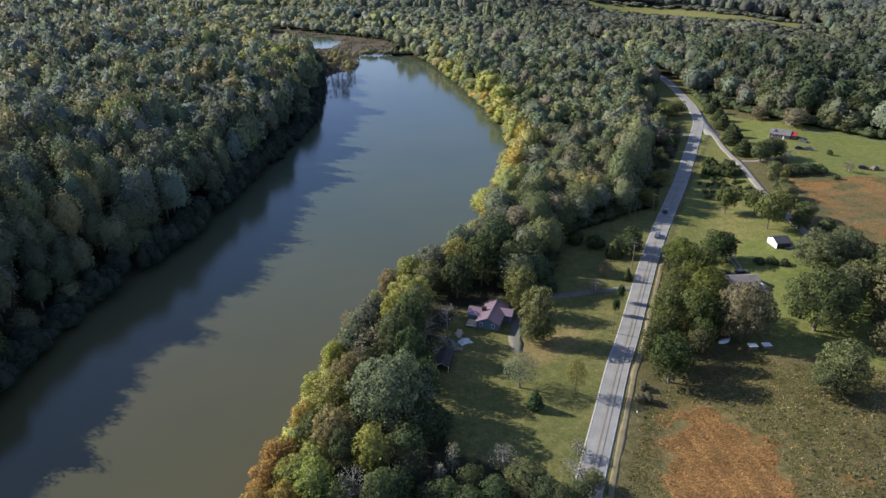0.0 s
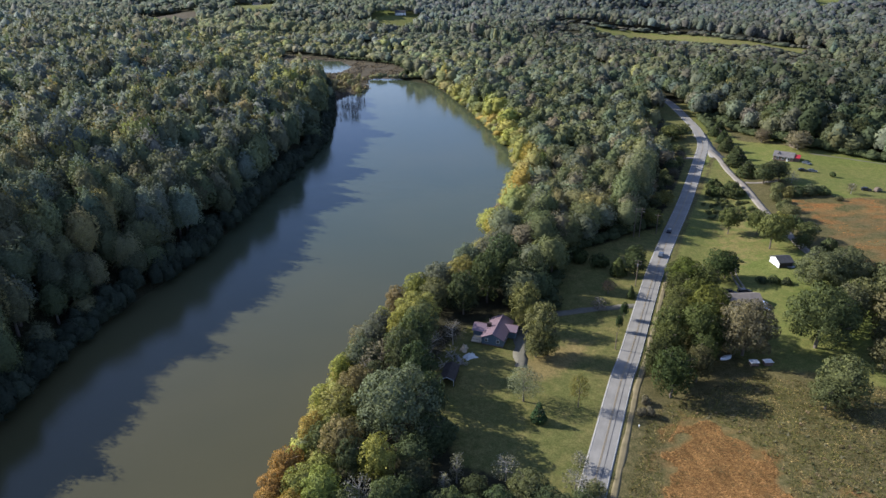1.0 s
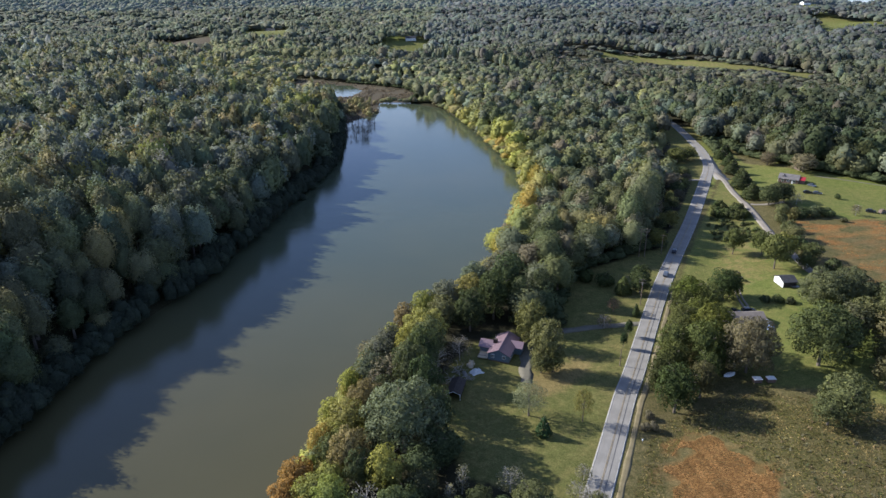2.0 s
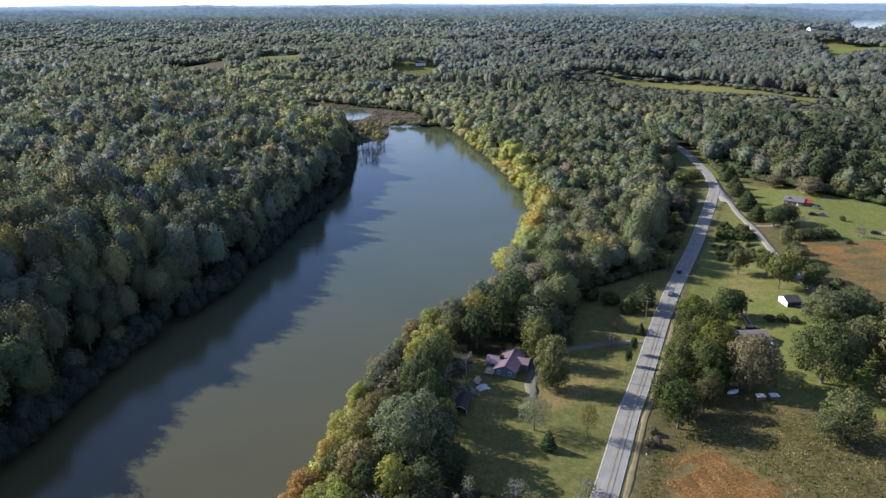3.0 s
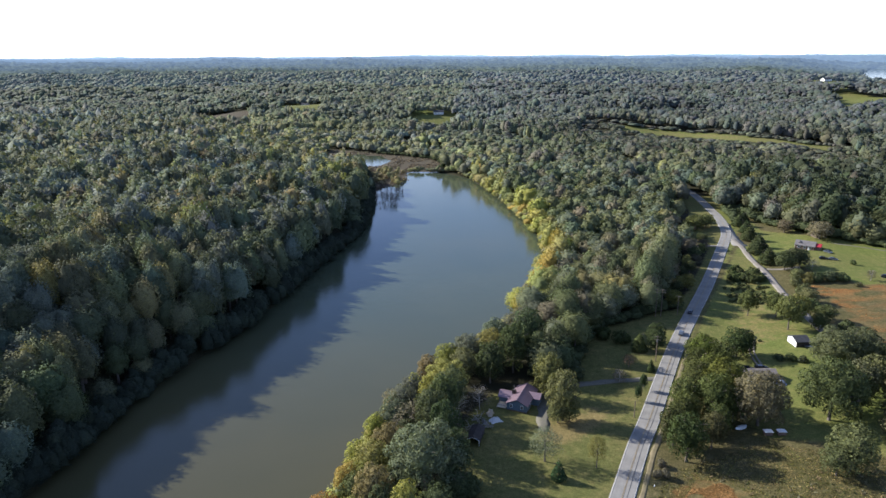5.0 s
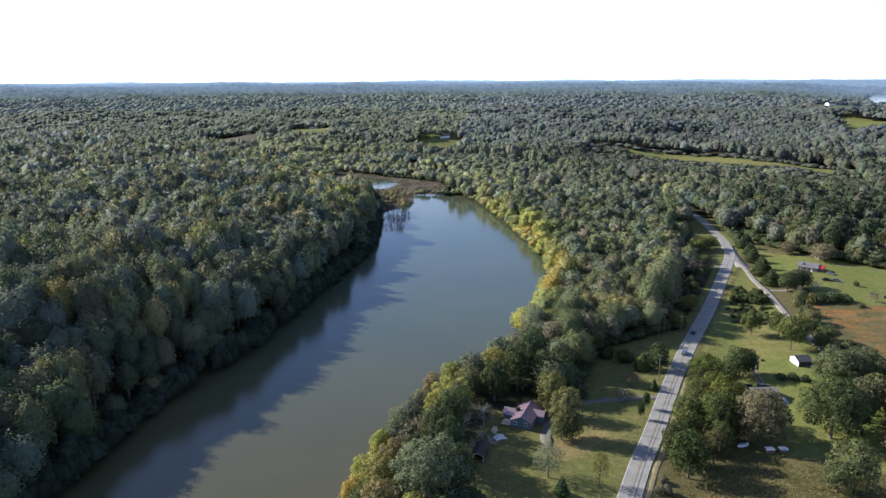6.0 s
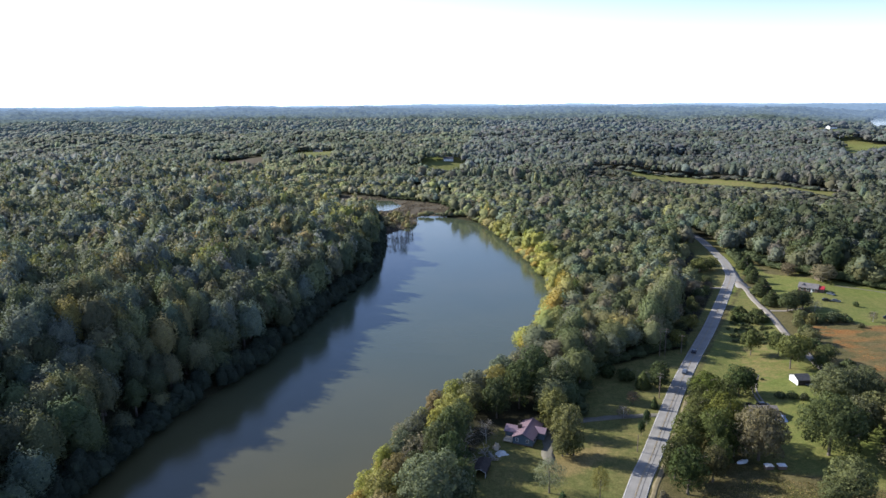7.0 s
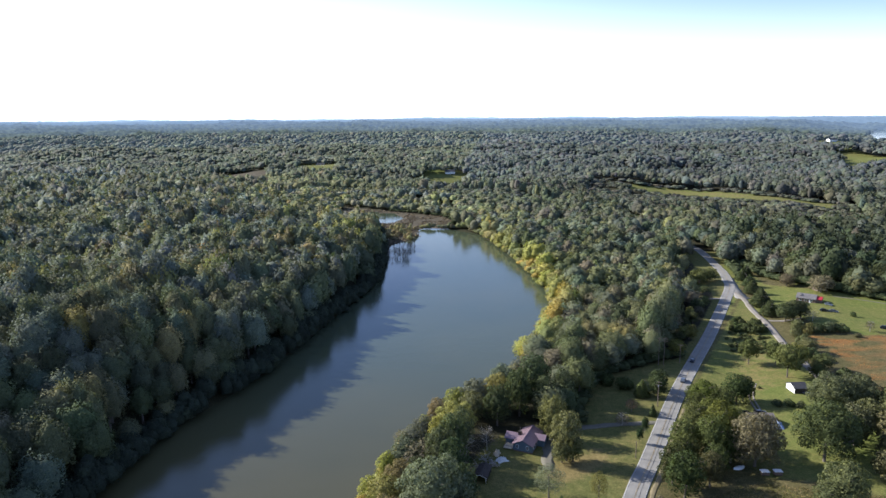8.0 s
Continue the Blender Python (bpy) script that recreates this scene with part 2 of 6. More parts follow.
def ground_material():
    """Leaf litter, mown grass, dry grass, russet sedge and bare mud; where each lies is kept with the sheet's corners."""
    m, nodes, links, b = material("ground", 0.95, 0.1)
    g = place_of(nodes)
    n1, n2, n3 = noise_at(nodes, links, 0.05, 4, coord=g), noise_at(nodes, links, 0.35, 5, coord=g), noise_at(nodes, links, 2.6, 6, 0.7, coord=g)
    edge = maths(nodes, links, "SUBTRACT", maths(nodes, links, "MULTIPLY", n2, 0.9), 0.45)
    a = nodes.new("ShaderNodeAttribute")
    a.attribute_name = "cover"
    parts = nodes.new("ShaderNodeSeparateColor")
    links.new(a.outputs["Color"], parts.inputs[0])
    a2 = nodes.new("ShaderNodeAttribute")
    a2.attribute_name = "cover_more"
    more = nodes.new("ShaderNodeSeparateColor")
    links.new(a2.outputs["Color"], more.inputs[0])

    def where(s, sharp=3.0):
        v = maths(nodes, links, "ADD", s, edge)
        v = maths(nodes, links, "SUBTRACT", v, 0.5)
        v = maths(nodes, links, "MULTIPLY", v, sharp)
        return maths(nodes, links, "ADD", v, 0.5, True)
    litter = ramp(nodes, links, n3, [(0.38, (0.02, 0.02, 0.011)), (0.7, (0.052, 0.047, 0.026))])
    lawn = ramp(nodes, links, n3, [(0.36, (0.066, 0.075, 0.021)), (0.64, (0.132, 0.13, 0.043))])
    dry = ramp(nodes, links, n3, [(0.36, (0.115, 0.09, 0.036)), (0.64, (0.23, 0.18, 0.076))])
    patch = ramp(nodes, links, maths(nodes, links, "ADD", maths(nodes, links, "MULTIPLY", n1, 0.5), maths(nodes, links, "MULTIPLY", n2, 0.5)), [(0.42, (0, 0, 0)), (0.62, (1, 1, 1))])
    lawn = mix(nodes, links, maths(nodes, links, "MULTIPLY", patch, 0.5), lawn, dry)
    green = ramp(nodes, links, n3, [(0.36, (0.07, 0.088, 0.02)), (0.64, (0.145, 0.165, 0.042))])
    n4 = noise_at(nodes, links, 0.018, 3, coord=g)
    tract = ramp(nodes, links, maths(nodes, links, "ADD", maths(nodes, links, "MULTIPLY", n4, 0.6), maths(nodes, links, "MULTIPLY", n2, 0.4)), [(0.4, (0, 0, 0)), (0.6, (1, 1, 1))])
    green = mix(nodes, links, maths(nodes, links, "MULTIPLY", tract, 0.45), green, dry)
    weeds = ramp(nodes, links, n3, [(0.34, (0.032, 0.0384, 0.0141)), (0.5, (0.076, 0.069, 0.0245)), (0.66, (0.15, 0.118, 0.054))])
    sedge = ramp(nodes, links, n3, [(0.34, (0.14, 0.06, 0.019)), (0.5, (0.235, 0.105, 0.034)), (0.66, (0.31, 0.155, 0.054))])
    weeds = mix(nodes, links, maths(nodes, links, "MULTIPLY", patch, 0.45), weeds, ramp(nodes, links, n3, [(0.36, (0.085, 0.068, 0.036)), (0.64, (0.17, 0.135, 0.075))]))
    sedge = mix(nodes, links, maths(nodes, links, "MULTIPLY", maths(nodes, links, "MAXIMUM", patch, tract), 0.8), sedge, weeds)
    long = nodes.new("ShaderNodeVectorMath")
    long.operation = "MULTIPLY"
    links.new(g, long.inputs[0])
    long.inputs[1].default_value = (0.09, 0.2, 0.1)
    streak = ramp(nodes, links, noise_at(nodes, links, 1.0, 5, 0.65, coord=long.outputs[0]), [(0.46, (0, 0, 0)), (0.6, (1, 1, 1))])
    sedge = mix(nodes, links, maths(nodes, links, "MULTIPLY", streak, 0.85), sedge, weeds)
    drift = nodes.new("ShaderNodeVectorMath")
    drift.operation = "MULTIPLY"
    links.new(g, drift.inputs[0])
    drift.inputs[1].default_value = (0.035, 0.11, 0.1)
    straw = ramp(nodes, links, noise_at(nodes, links, 1.0, 5, 0.7, coord=drift.outputs[0]), [(0.5, (0, 0, 0)), (0.62, (1, 1, 1))])
    sedge = mix(nodes, links, maths(nodes, links, "MULTIPLY", straw, 0.3), sedge, dry)
    mud = ramp(nodes, links, n3, [(0.36, (0.0476, 0.0395, 0.0274)), (0.64, (0.109, 0.0897, 0.0593))])
    c = mix(nodes, links, where(parts.outputs[0]), litter, lawn)
    c = mix(nodes, links, where(parts.outputs[1]), c, weeds)
    c = mix(nodes, links, where(more.outputs[0]), c, green)
    c = mix(nodes, links, where(parts.outputs[2]), c, sedge)
    c = mix(nodes, links, where(more.outputs[1]), c, mud)
    c = mix(nodes, links, where(more.outputs[2]), c, dry)
    c = mix(nodes, links, 1.0, c, ramp(nodes, links, n2, [(0.3, (0.86, 0.87, 0.86)), (0.7, (1.14, 1.13, 1.12))]), "MULTIPLY")
    n5 = noise_at(nodes, links, 0.9, 5, 0.7, coord=g)
    c = mix(nodes, links, 1.0, c, ramp(nodes, links, n5, [(0.3, (0.78, 0.78, 0.76)), (0.7, (1.2, 1.2, 1.18))]), "MULTIPLY")
    links.new(c, b.inputs["Base Color"])
    bump(nodes, links, b, n3, 0.8, 0.12)
    return m


def water_material():
    m, nodes, links, b = material("water", 0.1, 0.5)
    g = place_of(nodes)
    big = noise_at(nodes, links, 0.012, 3, coord=g)
    # murky brown turns green upstream, painting in the stronger sky reflection there
    along = nodes.new("ShaderNodeSeparateXYZ")
    links.new(g, along.inputs[0])
    clear = nodes.new("ShaderNodeMapRange")
    clear.interpolation_type = "SMOOTHSTEP"
    clear.inputs[1].default_value, clear.inputs[2].default_value = 110.0, 330.0
    links.new(along.outputs[1], clear.inputs[0])
    brown_water = ramp(nodes, links, big, [(0.35, (0.06, 0.056, 0.0265)), (0.7, (0.072, 0.064, 0.03))])
    green = ramp(nodes, links, big, [(0.35, (0.05, 0.064, 0.04)), (0.7, (0.062, 0.072, 0.042))])
    links.new(mix(nodes, links, clear.outputs[0], brown_water, green), b.inputs["Base Color"])
    b.inputs["IOR"].default_value = 1.33
    ripple, swell = noise_at(nodes, links, 1.3, 3, coord=g), noise_at(nodes, links, 0.16, 2, coord=g)
    bump(nodes, links, b, maths(nodes, links, "ADD", ripple, maths(nodes, links, "MULTIPLY", swell, 1.5)), 0.22, 0.12)
    return m


def asphalt_material():
    m, nodes, links, b = material("asphalt", 0.9, 0.2)
    g = place_of(nodes)
    fine, big = noise_at(nodes, links, 5.0, 5, coord=g), noise_at(nodes, links, 0.22, 4, coord=g)
    a = nodes.new("ShaderNodeAttribute")
    a.attribute_name = "across"
    track = nodes.new("ShaderNodeMath")
    track.operation = "SINE"
    links.new(maths(nodes, links, "MULTIPLY", a.outputs["Fac"], 25.13), track.inputs[0])
    worn = maths(nodes, links, "ADD", maths(nodes, links, "MULTIPLY", track.outputs[0], 0.025), maths(nodes, links, "ADD", maths(nodes, links, "MULTIPLY", fine, 0.35), maths(nodes, links, "MULTIPLY", big, 0.65)))
    links.new(ramp(nodes, links, worn, [(0.32, (0.18, 0.17, 0.152)), (0.7, (0.272, 0.256, 0.23))]), b.inputs["Base Color"])
    bump(nodes, links, b, fine, 0.4, 0.01)
    return m


GROUND, WATERS, ASPHALT = ground_material(), water_material(), asphalt_material()
GRAVEL = plain("gravel", (0.16, 0.14, 0.115), (0.28, 0.247, 0.205), 1.6, 0.95)
WORN_ROOF = plain("worn_shingles", (0.11, 0.1, 0.095), (0.19, 0.175, 0.165), 2.0, 0.85)
OLD_GRAVEL = plain("old_gravel", (0.09, 0.085, 0.062), (0.17, 0.155, 0.12), 1.2, 0.95)
DIRT = plain("tan_dirt", (0.105, 0.092, 0.045), (0.21, 0.168, 0.1), 1.6, 0.95)
TAR = plain("tar", (0.06, 0.06, 0.06), (0.11, 0.11, 0.11), 1.5, 0.8, relief=0)
WHITE_LINE = plain("white_line", (0.36, 0.355, 0.335), (0.52, 0.515, 0.49), 0.9, 0.7, relief=0)
YELLOW_LINE = plain("yellow_line", (0.246, 0.18, 0.082), (0.344, 0.262, 0.131), 0.9, 0.7, relief=0)
MAUVE_ROOF = plain("mauve_metal_roof", (0.185, 0.128, 0.148), (0.235, 0.168, 0.19), 0.6, 0.42, 0.25, 0.5, relief=0)
BLUE_SIDING = plain("blue_siding", (0.085, 0.12, 0.15), (0.13, 0.17, 0.2), 1.5, 0.7)
BRICK = plain("brown_brick", (0.1, 0.07, 0.055), (0.19, 0.13, 0.1), 4.0, 0.85)
WHITE_PAINT = plain("white_paint", (0.6, 0.6, 0.58), (0.8, 0.8, 0.78), 2.0, 0.6, relief=0)
DARK_ROOF = plain("dark_shingles", (0.03, 0.03, 0.032), (0.065, 0.065, 0.07), 3.0, 0.85)
GREY_ROOF = plain("grey_shingles", (0.13, 0.112, 0.098), (0.235, 0.205, 0.18), 2.5, 0.85)
RED_ROOF = plain("red_metal_roof", (0.28, 0.02, 0.028), (0.4, 0.035, 0.045), 1.5, 0.45, 0.1)
POLE_WOOD = plain("pole_wood", (0.1, 0.075, 0.055), (0.23, 0.18, 0.14), 3.0, 0.9)
DARK_WOOD = plain("dark_wood", (0.03, 0.024, 0.02), (0.075, 0.06, 0.05), 3.0, 0.85)
GREY_METAL = plain("grey_metal", (0.2, 0.2, 0.2), (0.35, 0.35, 0.35), 3.0, 0.4, 0.7)
TAN_CLOTH = plain("tan_canvas", (0.36, 0.29, 0.2), (0.52, 0.44, 0.32), 2.0, 0.85)
WHITE_CLOTH = plain("white_tarpaulin", (0.4, 0.4, 0.38), (0.75, 0.75, 0.72), 2.0, 0.6)
BLUE_CLOTH = plain("blue_tarpaulin", (0.2, 0.27, 0.42), (0.36, 0.44, 0.6), 2.0, 0.6)
RUBBER = plain("rubber", (0.015, 0.015, 0.015), (0.03, 0.03, 0.03), 5.0, 0.85)
DARK_GLASS = plain("window_glass", (0.012, 0.014, 0.016), (0.022, 0.025, 0.03), 0.5, 0.08, 0, 0.6, relief=0)
DARK_CAR = plain("dark_car_paint", (0.02, 0.023, 0.03), (0.03, 0.034, 0.045), 0.8, 0.25, 0.3, 0.6, relief=0)
BLUE_CAR = plain("blue_grey_car_paint", (0.09, 0.11, 0.14), (0.12, 0.14, 0.17), 0.8, 0.25, 0.3, 0.6, relief=0)
WHITE_CAR = plain("white_car_paint", (0.68, 0.68, 0.67), (0.78, 0.78, 0.77), 0.8, 0.3, 0.0, 0.6, relief=0)
REED = plain("dry_reeds", (0.14, 0.11, 0.065), (0.29, 0.225, 0.13), 1.0, 0.9)


# ---- mesh helpers ----
def mesh_of(name, verts, faces, mat, tint=None, flat=True, normals=None):
    """A mesh from arrays: corners (n, 3) and faces (m, 3 or 4)."""
    me = bpy.data.meshes.new(name)
    verts, faces = np.asarray(verts, np.float32), np.asarray(faces, np.int32)
    k = faces.shape[1]
    me.vertices.add(len(verts))
    me.vertices.foreach_set("co", verts.ravel())
    me.loops.add(faces.size)
    me.loops.foreach_set("vertex_index", faces.ravel())
    me.polygons.add(len(faces))
    me.polygons.foreach_set("loop_start", np.arange(0, faces.size, k, dtype=np.int32))
    if not flat or normals is not None:
        me.polygons.foreach_set("use_smooth", np.ones(len(faces), bool))
    if tint is not None:
        a = me.attributes.new("tint", "FLOAT_COLOR", "POINT")
        a.data.foreach_set("color", np.concatenate([tint, np.ones((len(tint), 1))], 1).astype(np.float32).ravel())
    me.update(calc_edges=True)
    if normals is not None:
        me.normals_split_custom_set_from_vertices(normals)
    me.materials.append(mat)
    return me


def part(name, bm, mat, parent, label=""):
    """Links a bmesh (or a mesh) as one object under a thing or a part."""
    if isinstance(bm, bpy.types.Mesh):
        me = bm
    else:
        me = bpy.data.meshes.new(name)
        bm.to_mesh(me)
        bm.free()
        me.materials.append(mat)
    ob = new(name, me)
    ob.parent = parent
    return tagged(ob, label)


def thing(name, m, label, category, group="", kind=""):
    ob = new(name)
    ob.empty_display_size = 0.3
    ob.matrix_basis = m
    return tagged(ob, label, category, group, kind)


def box(size, at, bm=None, bevel=0.03, turn=0.0):
    """A box with eased edges; at is the middle of its underside."""
    bm = bm or bmesh.new()
    m = pose(at[0], at[1], at[2] + size[2] / 2, 0, 0, turn) @ Matrix.Diagonal((*size, 1))
    r = bmesh.ops.create_cube(bm, size=1, matrix=m)
    if bevel:
        edges = list({e for v in r["verts"] for e in v.link_edges})
        bmesh.ops.bevel(bm, geom=edges, offset=bevel, segments=1, affect="EDGES")
    return bm


def rod(a, b, r1, r2, bm=None, sides=8):
    """A tapered round bar from a to b."""
    bm = bm or bmesh.new()
    a, b = Vector(a), Vector(b)
    m = Matrix.Translation((a + b) / 2) @ (b - a).to_track_quat("Z", "Y").to_matrix().to_4x4()
    bmesh.ops.create_cone(bm, cap_ends=True, segments=sides, radius1=r1, radius2=r2, depth=(b - a).length, matrix=m)
    return bm


def prism(points, y0, y1, bm=None):
    """A solid with the outline points (x, z), from y0 to y1."""
    bm = bm or bmesh.new()
    a, b = [[bm.verts.new((x, y, z)) for x, z in points] for y in (y0, y1)]
    bm.faces.new(a), bm.faces.new(b[::-1])
    for i in range(len(points)):
        j = (i + 1) % len(points)
        bm.faces.new((a[j], a[i], b[i], b[j]))
    bmesh.ops.recalc_face_normals(bm, faces=bm.faces)
    return bm


def turned(bm, m):
    bmesh.ops.transform(bm, matrix=m, verts=bm.verts)
    return bm


# ---- ground, water, roads ----
def graded(lo, a, b, hi, step, grow):
    v = list(np.arange(a, b + 0.01, step))
    s = step
    while v[-1] < hi:
        s *= grow
        v.append(min(v[-1] + s, hi))
    s, w = step, []
    q = a
    while q > lo:
        s *= grow
        q = max(q - s, lo)
        w.append(q)
    return np.array(w[::-1] + v)


SEDGE_A = [(57, 135), (62, 140), (68, 139), (72, 133), (75, 128), (77, 118), (74, 106), (70, 98), (50, 98), (48, 112), (51, 126)]
SEDGE_B = [(160, 300), (175, 303), (225, 300), (300, 270), (300, 150), (190, 190), (158, 217), (153, 231), (157, 257)]
GREEN_E = [(97, 222), (88, 205), (92, 180), (84, 172), (88, 161), (102, 158), (118, 150), (180, 130), (220, 160), (150, 212), (140, 235), (140, 285), (150, 330), (158, 350), (166, 352), (172, 322), (186, 302),
           (230, 298), (330, 270), (330, 310), (245, 358), (215, 386), (200, 396), (180, 415), (184, 470), (174, 470), (172, 440), (164, 385), (150, 372), (128, 325), (112, 292), (97, 258), (84, 228)]
DRY_LAWN = [(94, 228), (118, 285), (142, 350), (150, 380), (150, 345), (136, 290), (134, 240), (112, 226)]
DRIVE_DRY = [(18, 166), (20, 157), (26, 154), (34, 160), (44, 172), (40, 180), (30, 174), (24, 170)]


def build_ground():
    xs, ys = graded(-4900, -62, 262, 4900, 2.8, 1.05), graded(-2500, 84, 470, 4880, 2.8, 1.03)
    X, Y = np.meshgrid(xs, ys)
    x, y = X.ravel(), Y.ravel()
    z = height(x, y)
    n, w = len(x), len(xs)
    i = np.arange(n).reshape(len(ys), w)
    faces = np.stack([i[:-1, :-1], i[:-1, 1:], i[1:, 1:], i[1:, :-1]], -1).reshape(-1, 4)
    me = mesh_of("ground", np.stack([x, y, z], 1), faces, GROUND, flat=False)

    def soft(poly, width):
        return smooth(width, -width, off_edge(poly, x, y))
    near = off_line(ROAD, x, y)
    lawn = np.maximum(soft(LAWN_W, 4), soft(LAWN_N, 4)) + smooth(9, 5, near) * (y < 510) + smooth(20, 12, near) * (y > 410) * (y < 530)
    weeds = soft(OPEN_E, 4)
    sedge = np.maximum(smooth(4.5, 1.5, np.hypot((x - 89) * 0.8, y - 110)), smooth(4, 1.5, np.hypot(x - 101, (y - 115) * 1.3)))
    sedge = np.maximum(sedge, np.maximum(smooth(6, -6, off_edge(SEDGE_A, x, y) + 3.5 * waves(x, y, 9, 95)), smooth(9, -9, off_edge(SEDGE_B, x, y) + 6 * waves(x, y, 20, 96)) * np.clip(0.66 + 0.42 * waves(x * 0.3 + y * 0.35, y * 0.9 - x * 0.5, 12, 97), 0, 1)))
    green = np.maximum(soft(GREEN_E, 4), smooth(12, 3, off_edge(STRIP, x, y)))
    green = np.maximum(green, smooth(9, 2, off_edge(OPEN_E, x, y)) * (weeds < 0.9) * (y > 340))
    for fx, fy, rx, ry in FAR_FIELDS[1:]:
        green = np.maximum(green, smooth(1.9, 1.1, np.hypot((x - fx) / rx, (y - fy + 0.05 * fy) / (ry + 0.05 * fy))))
    fx, fy, rx, ry = FAR_FIELDS[0]
    mud = np.maximum(soft(MARSH, 5), smooth(1.25, 0.8, np.hypot((x - fx) / rx, (y - fy) / ry)) * 0.9)
    dry = np.maximum(np.maximum(soft(DRIVE_DRY, 5) * 0.75, soft(DRY_LAWN, 9) * 0.45), smooth(10, 0, off_edge(STRIP, x, y)) * 0.45)
    # tan cover mixed into the far fields pales them in place of haze
    for fx, fy, rx, ry in FAR_FIELDS[2:]:
        dry = np.maximum(dry, smooth(1.6, 1.0, np.hypot((x - fx) / rx, (y - fy) / ry)) * 0.3)
    for name, chans in (("cover", (np.minimum(lawn, 1), weeds, sedge)), ("cover_more", (green, mud, dry))):
        a = me.attributes.new(name, "FLOAT_COLOR", "POINT")
        a.data.foreach_set("color", np.stack([*chans, np.ones(n)], 1).astype(np.float32).ravel())
    tagged(new("ground", me), "rolling autumn ground of leaf litter, mown lawns, weeds and russet sedge", "ground", kind="structure")
    wx, wy = np.meshgrid(np.linspace(-200, 62, 12), np.linspace(-320, 860, 40))
    i = np.arange(wx.size).reshape(wx.shape)
    f = np.stack([i[:-1, :-1], i[:-1, 1:], i[1:, 1:], i[1:, :-1]], -1).reshape(-1, 4)
    me = mesh_of("water", np.stack([wx.ravel(), wy.ravel(), np.full(wx.size, WATER)], 1), f, WATERS)
    tagged(new("water", me), "calm olive-green river water with faint ripples", "water", kind="structure")
    p = np.array(FAR_RIVER, float)
    v = np.concatenate([np.concatenate([p + (s * 55, -s * 30), np.full((3, 1), 28.0)], 1) for s in (-1, 1)])
    tagged(new("water", mesh_of("water", v, [(0, 1, 4, 3), (1, 2, 5, 4)], WATERS)), "pale far reach of the river among wooded hills", "water", kind="structure")


def spline(line, step=3.0):
    """A smooth line through the points (x, y), cut into even steps."""
    p = np.array([line[0]] + list(line) + [line[-1]], float)
    out = []
    for a, b, c, d in zip(p, p[1:], p[2:], p[3:]):
        for s in np.linspace(0, 1, max(2, int(np.hypot(*(c - b)) / step)), endpoint=False):
            out.append(0.5 * (2 * b + (c - a) * s + (2 * a - 5 * b + 4 * c - d) * s * s + (3 * b - a - 3 * c + d) * s ** 3))
    return np.array(out + [p[-1]])


def ribbon(name, line, offs, up, mat, label, category, thick=0.12, wobble=0.0):
    """A strip laid along a line over the ground, with its two side faces."""
    p = spline(line)
    d = np.gradient(p, axis=0)
    d /= np.hypot(d[:, 0], d[:, 1])[:, None]
    side = np.stack([d[:, 1], -d[:, 0]], 1)
    k = len(offs)
    rows = []
    for j, o in enumerate(offs):
        sway = wobble * waves(p[:, 0], p[:, 1], 9, 30 + j) if j in (0, k - 1) else np.zeros(len(p))
        q = p + side * (o + sway)[:, None]
        rows.append(np.concatenate([q, (height(q[:, 0], q[:, 1]) + up)[:, None]], 1))
    rows = [rows[0] - (0, 0, thick)] + rows + [rows[-1] - (0, 0, thick)]
    v = np.stack(rows, 1)
    n, k2 = v.shape[:2]
    i = np.arange(n * k2).reshape(n, k2)
    f = np.stack([i[:-1, :-1], i[:-1, 1:], i[1:, 1:], i[1:, :-1]], -1).reshape(-1, 4)
    me = mesh_of(name, v.reshape(-1, 3), f, mat)
    a = me.attributes.new("across", "FLOAT", "POINT")
    ac = np.concatenate([[0], (np.array(offs) - offs[0]) / (offs[-1] - offs[0]), [1]])
    a.data.foreach_set("value", np.tile(ac, n).astype(np.float32))
    return tagged(new(name, me), label, category, kind="structure")


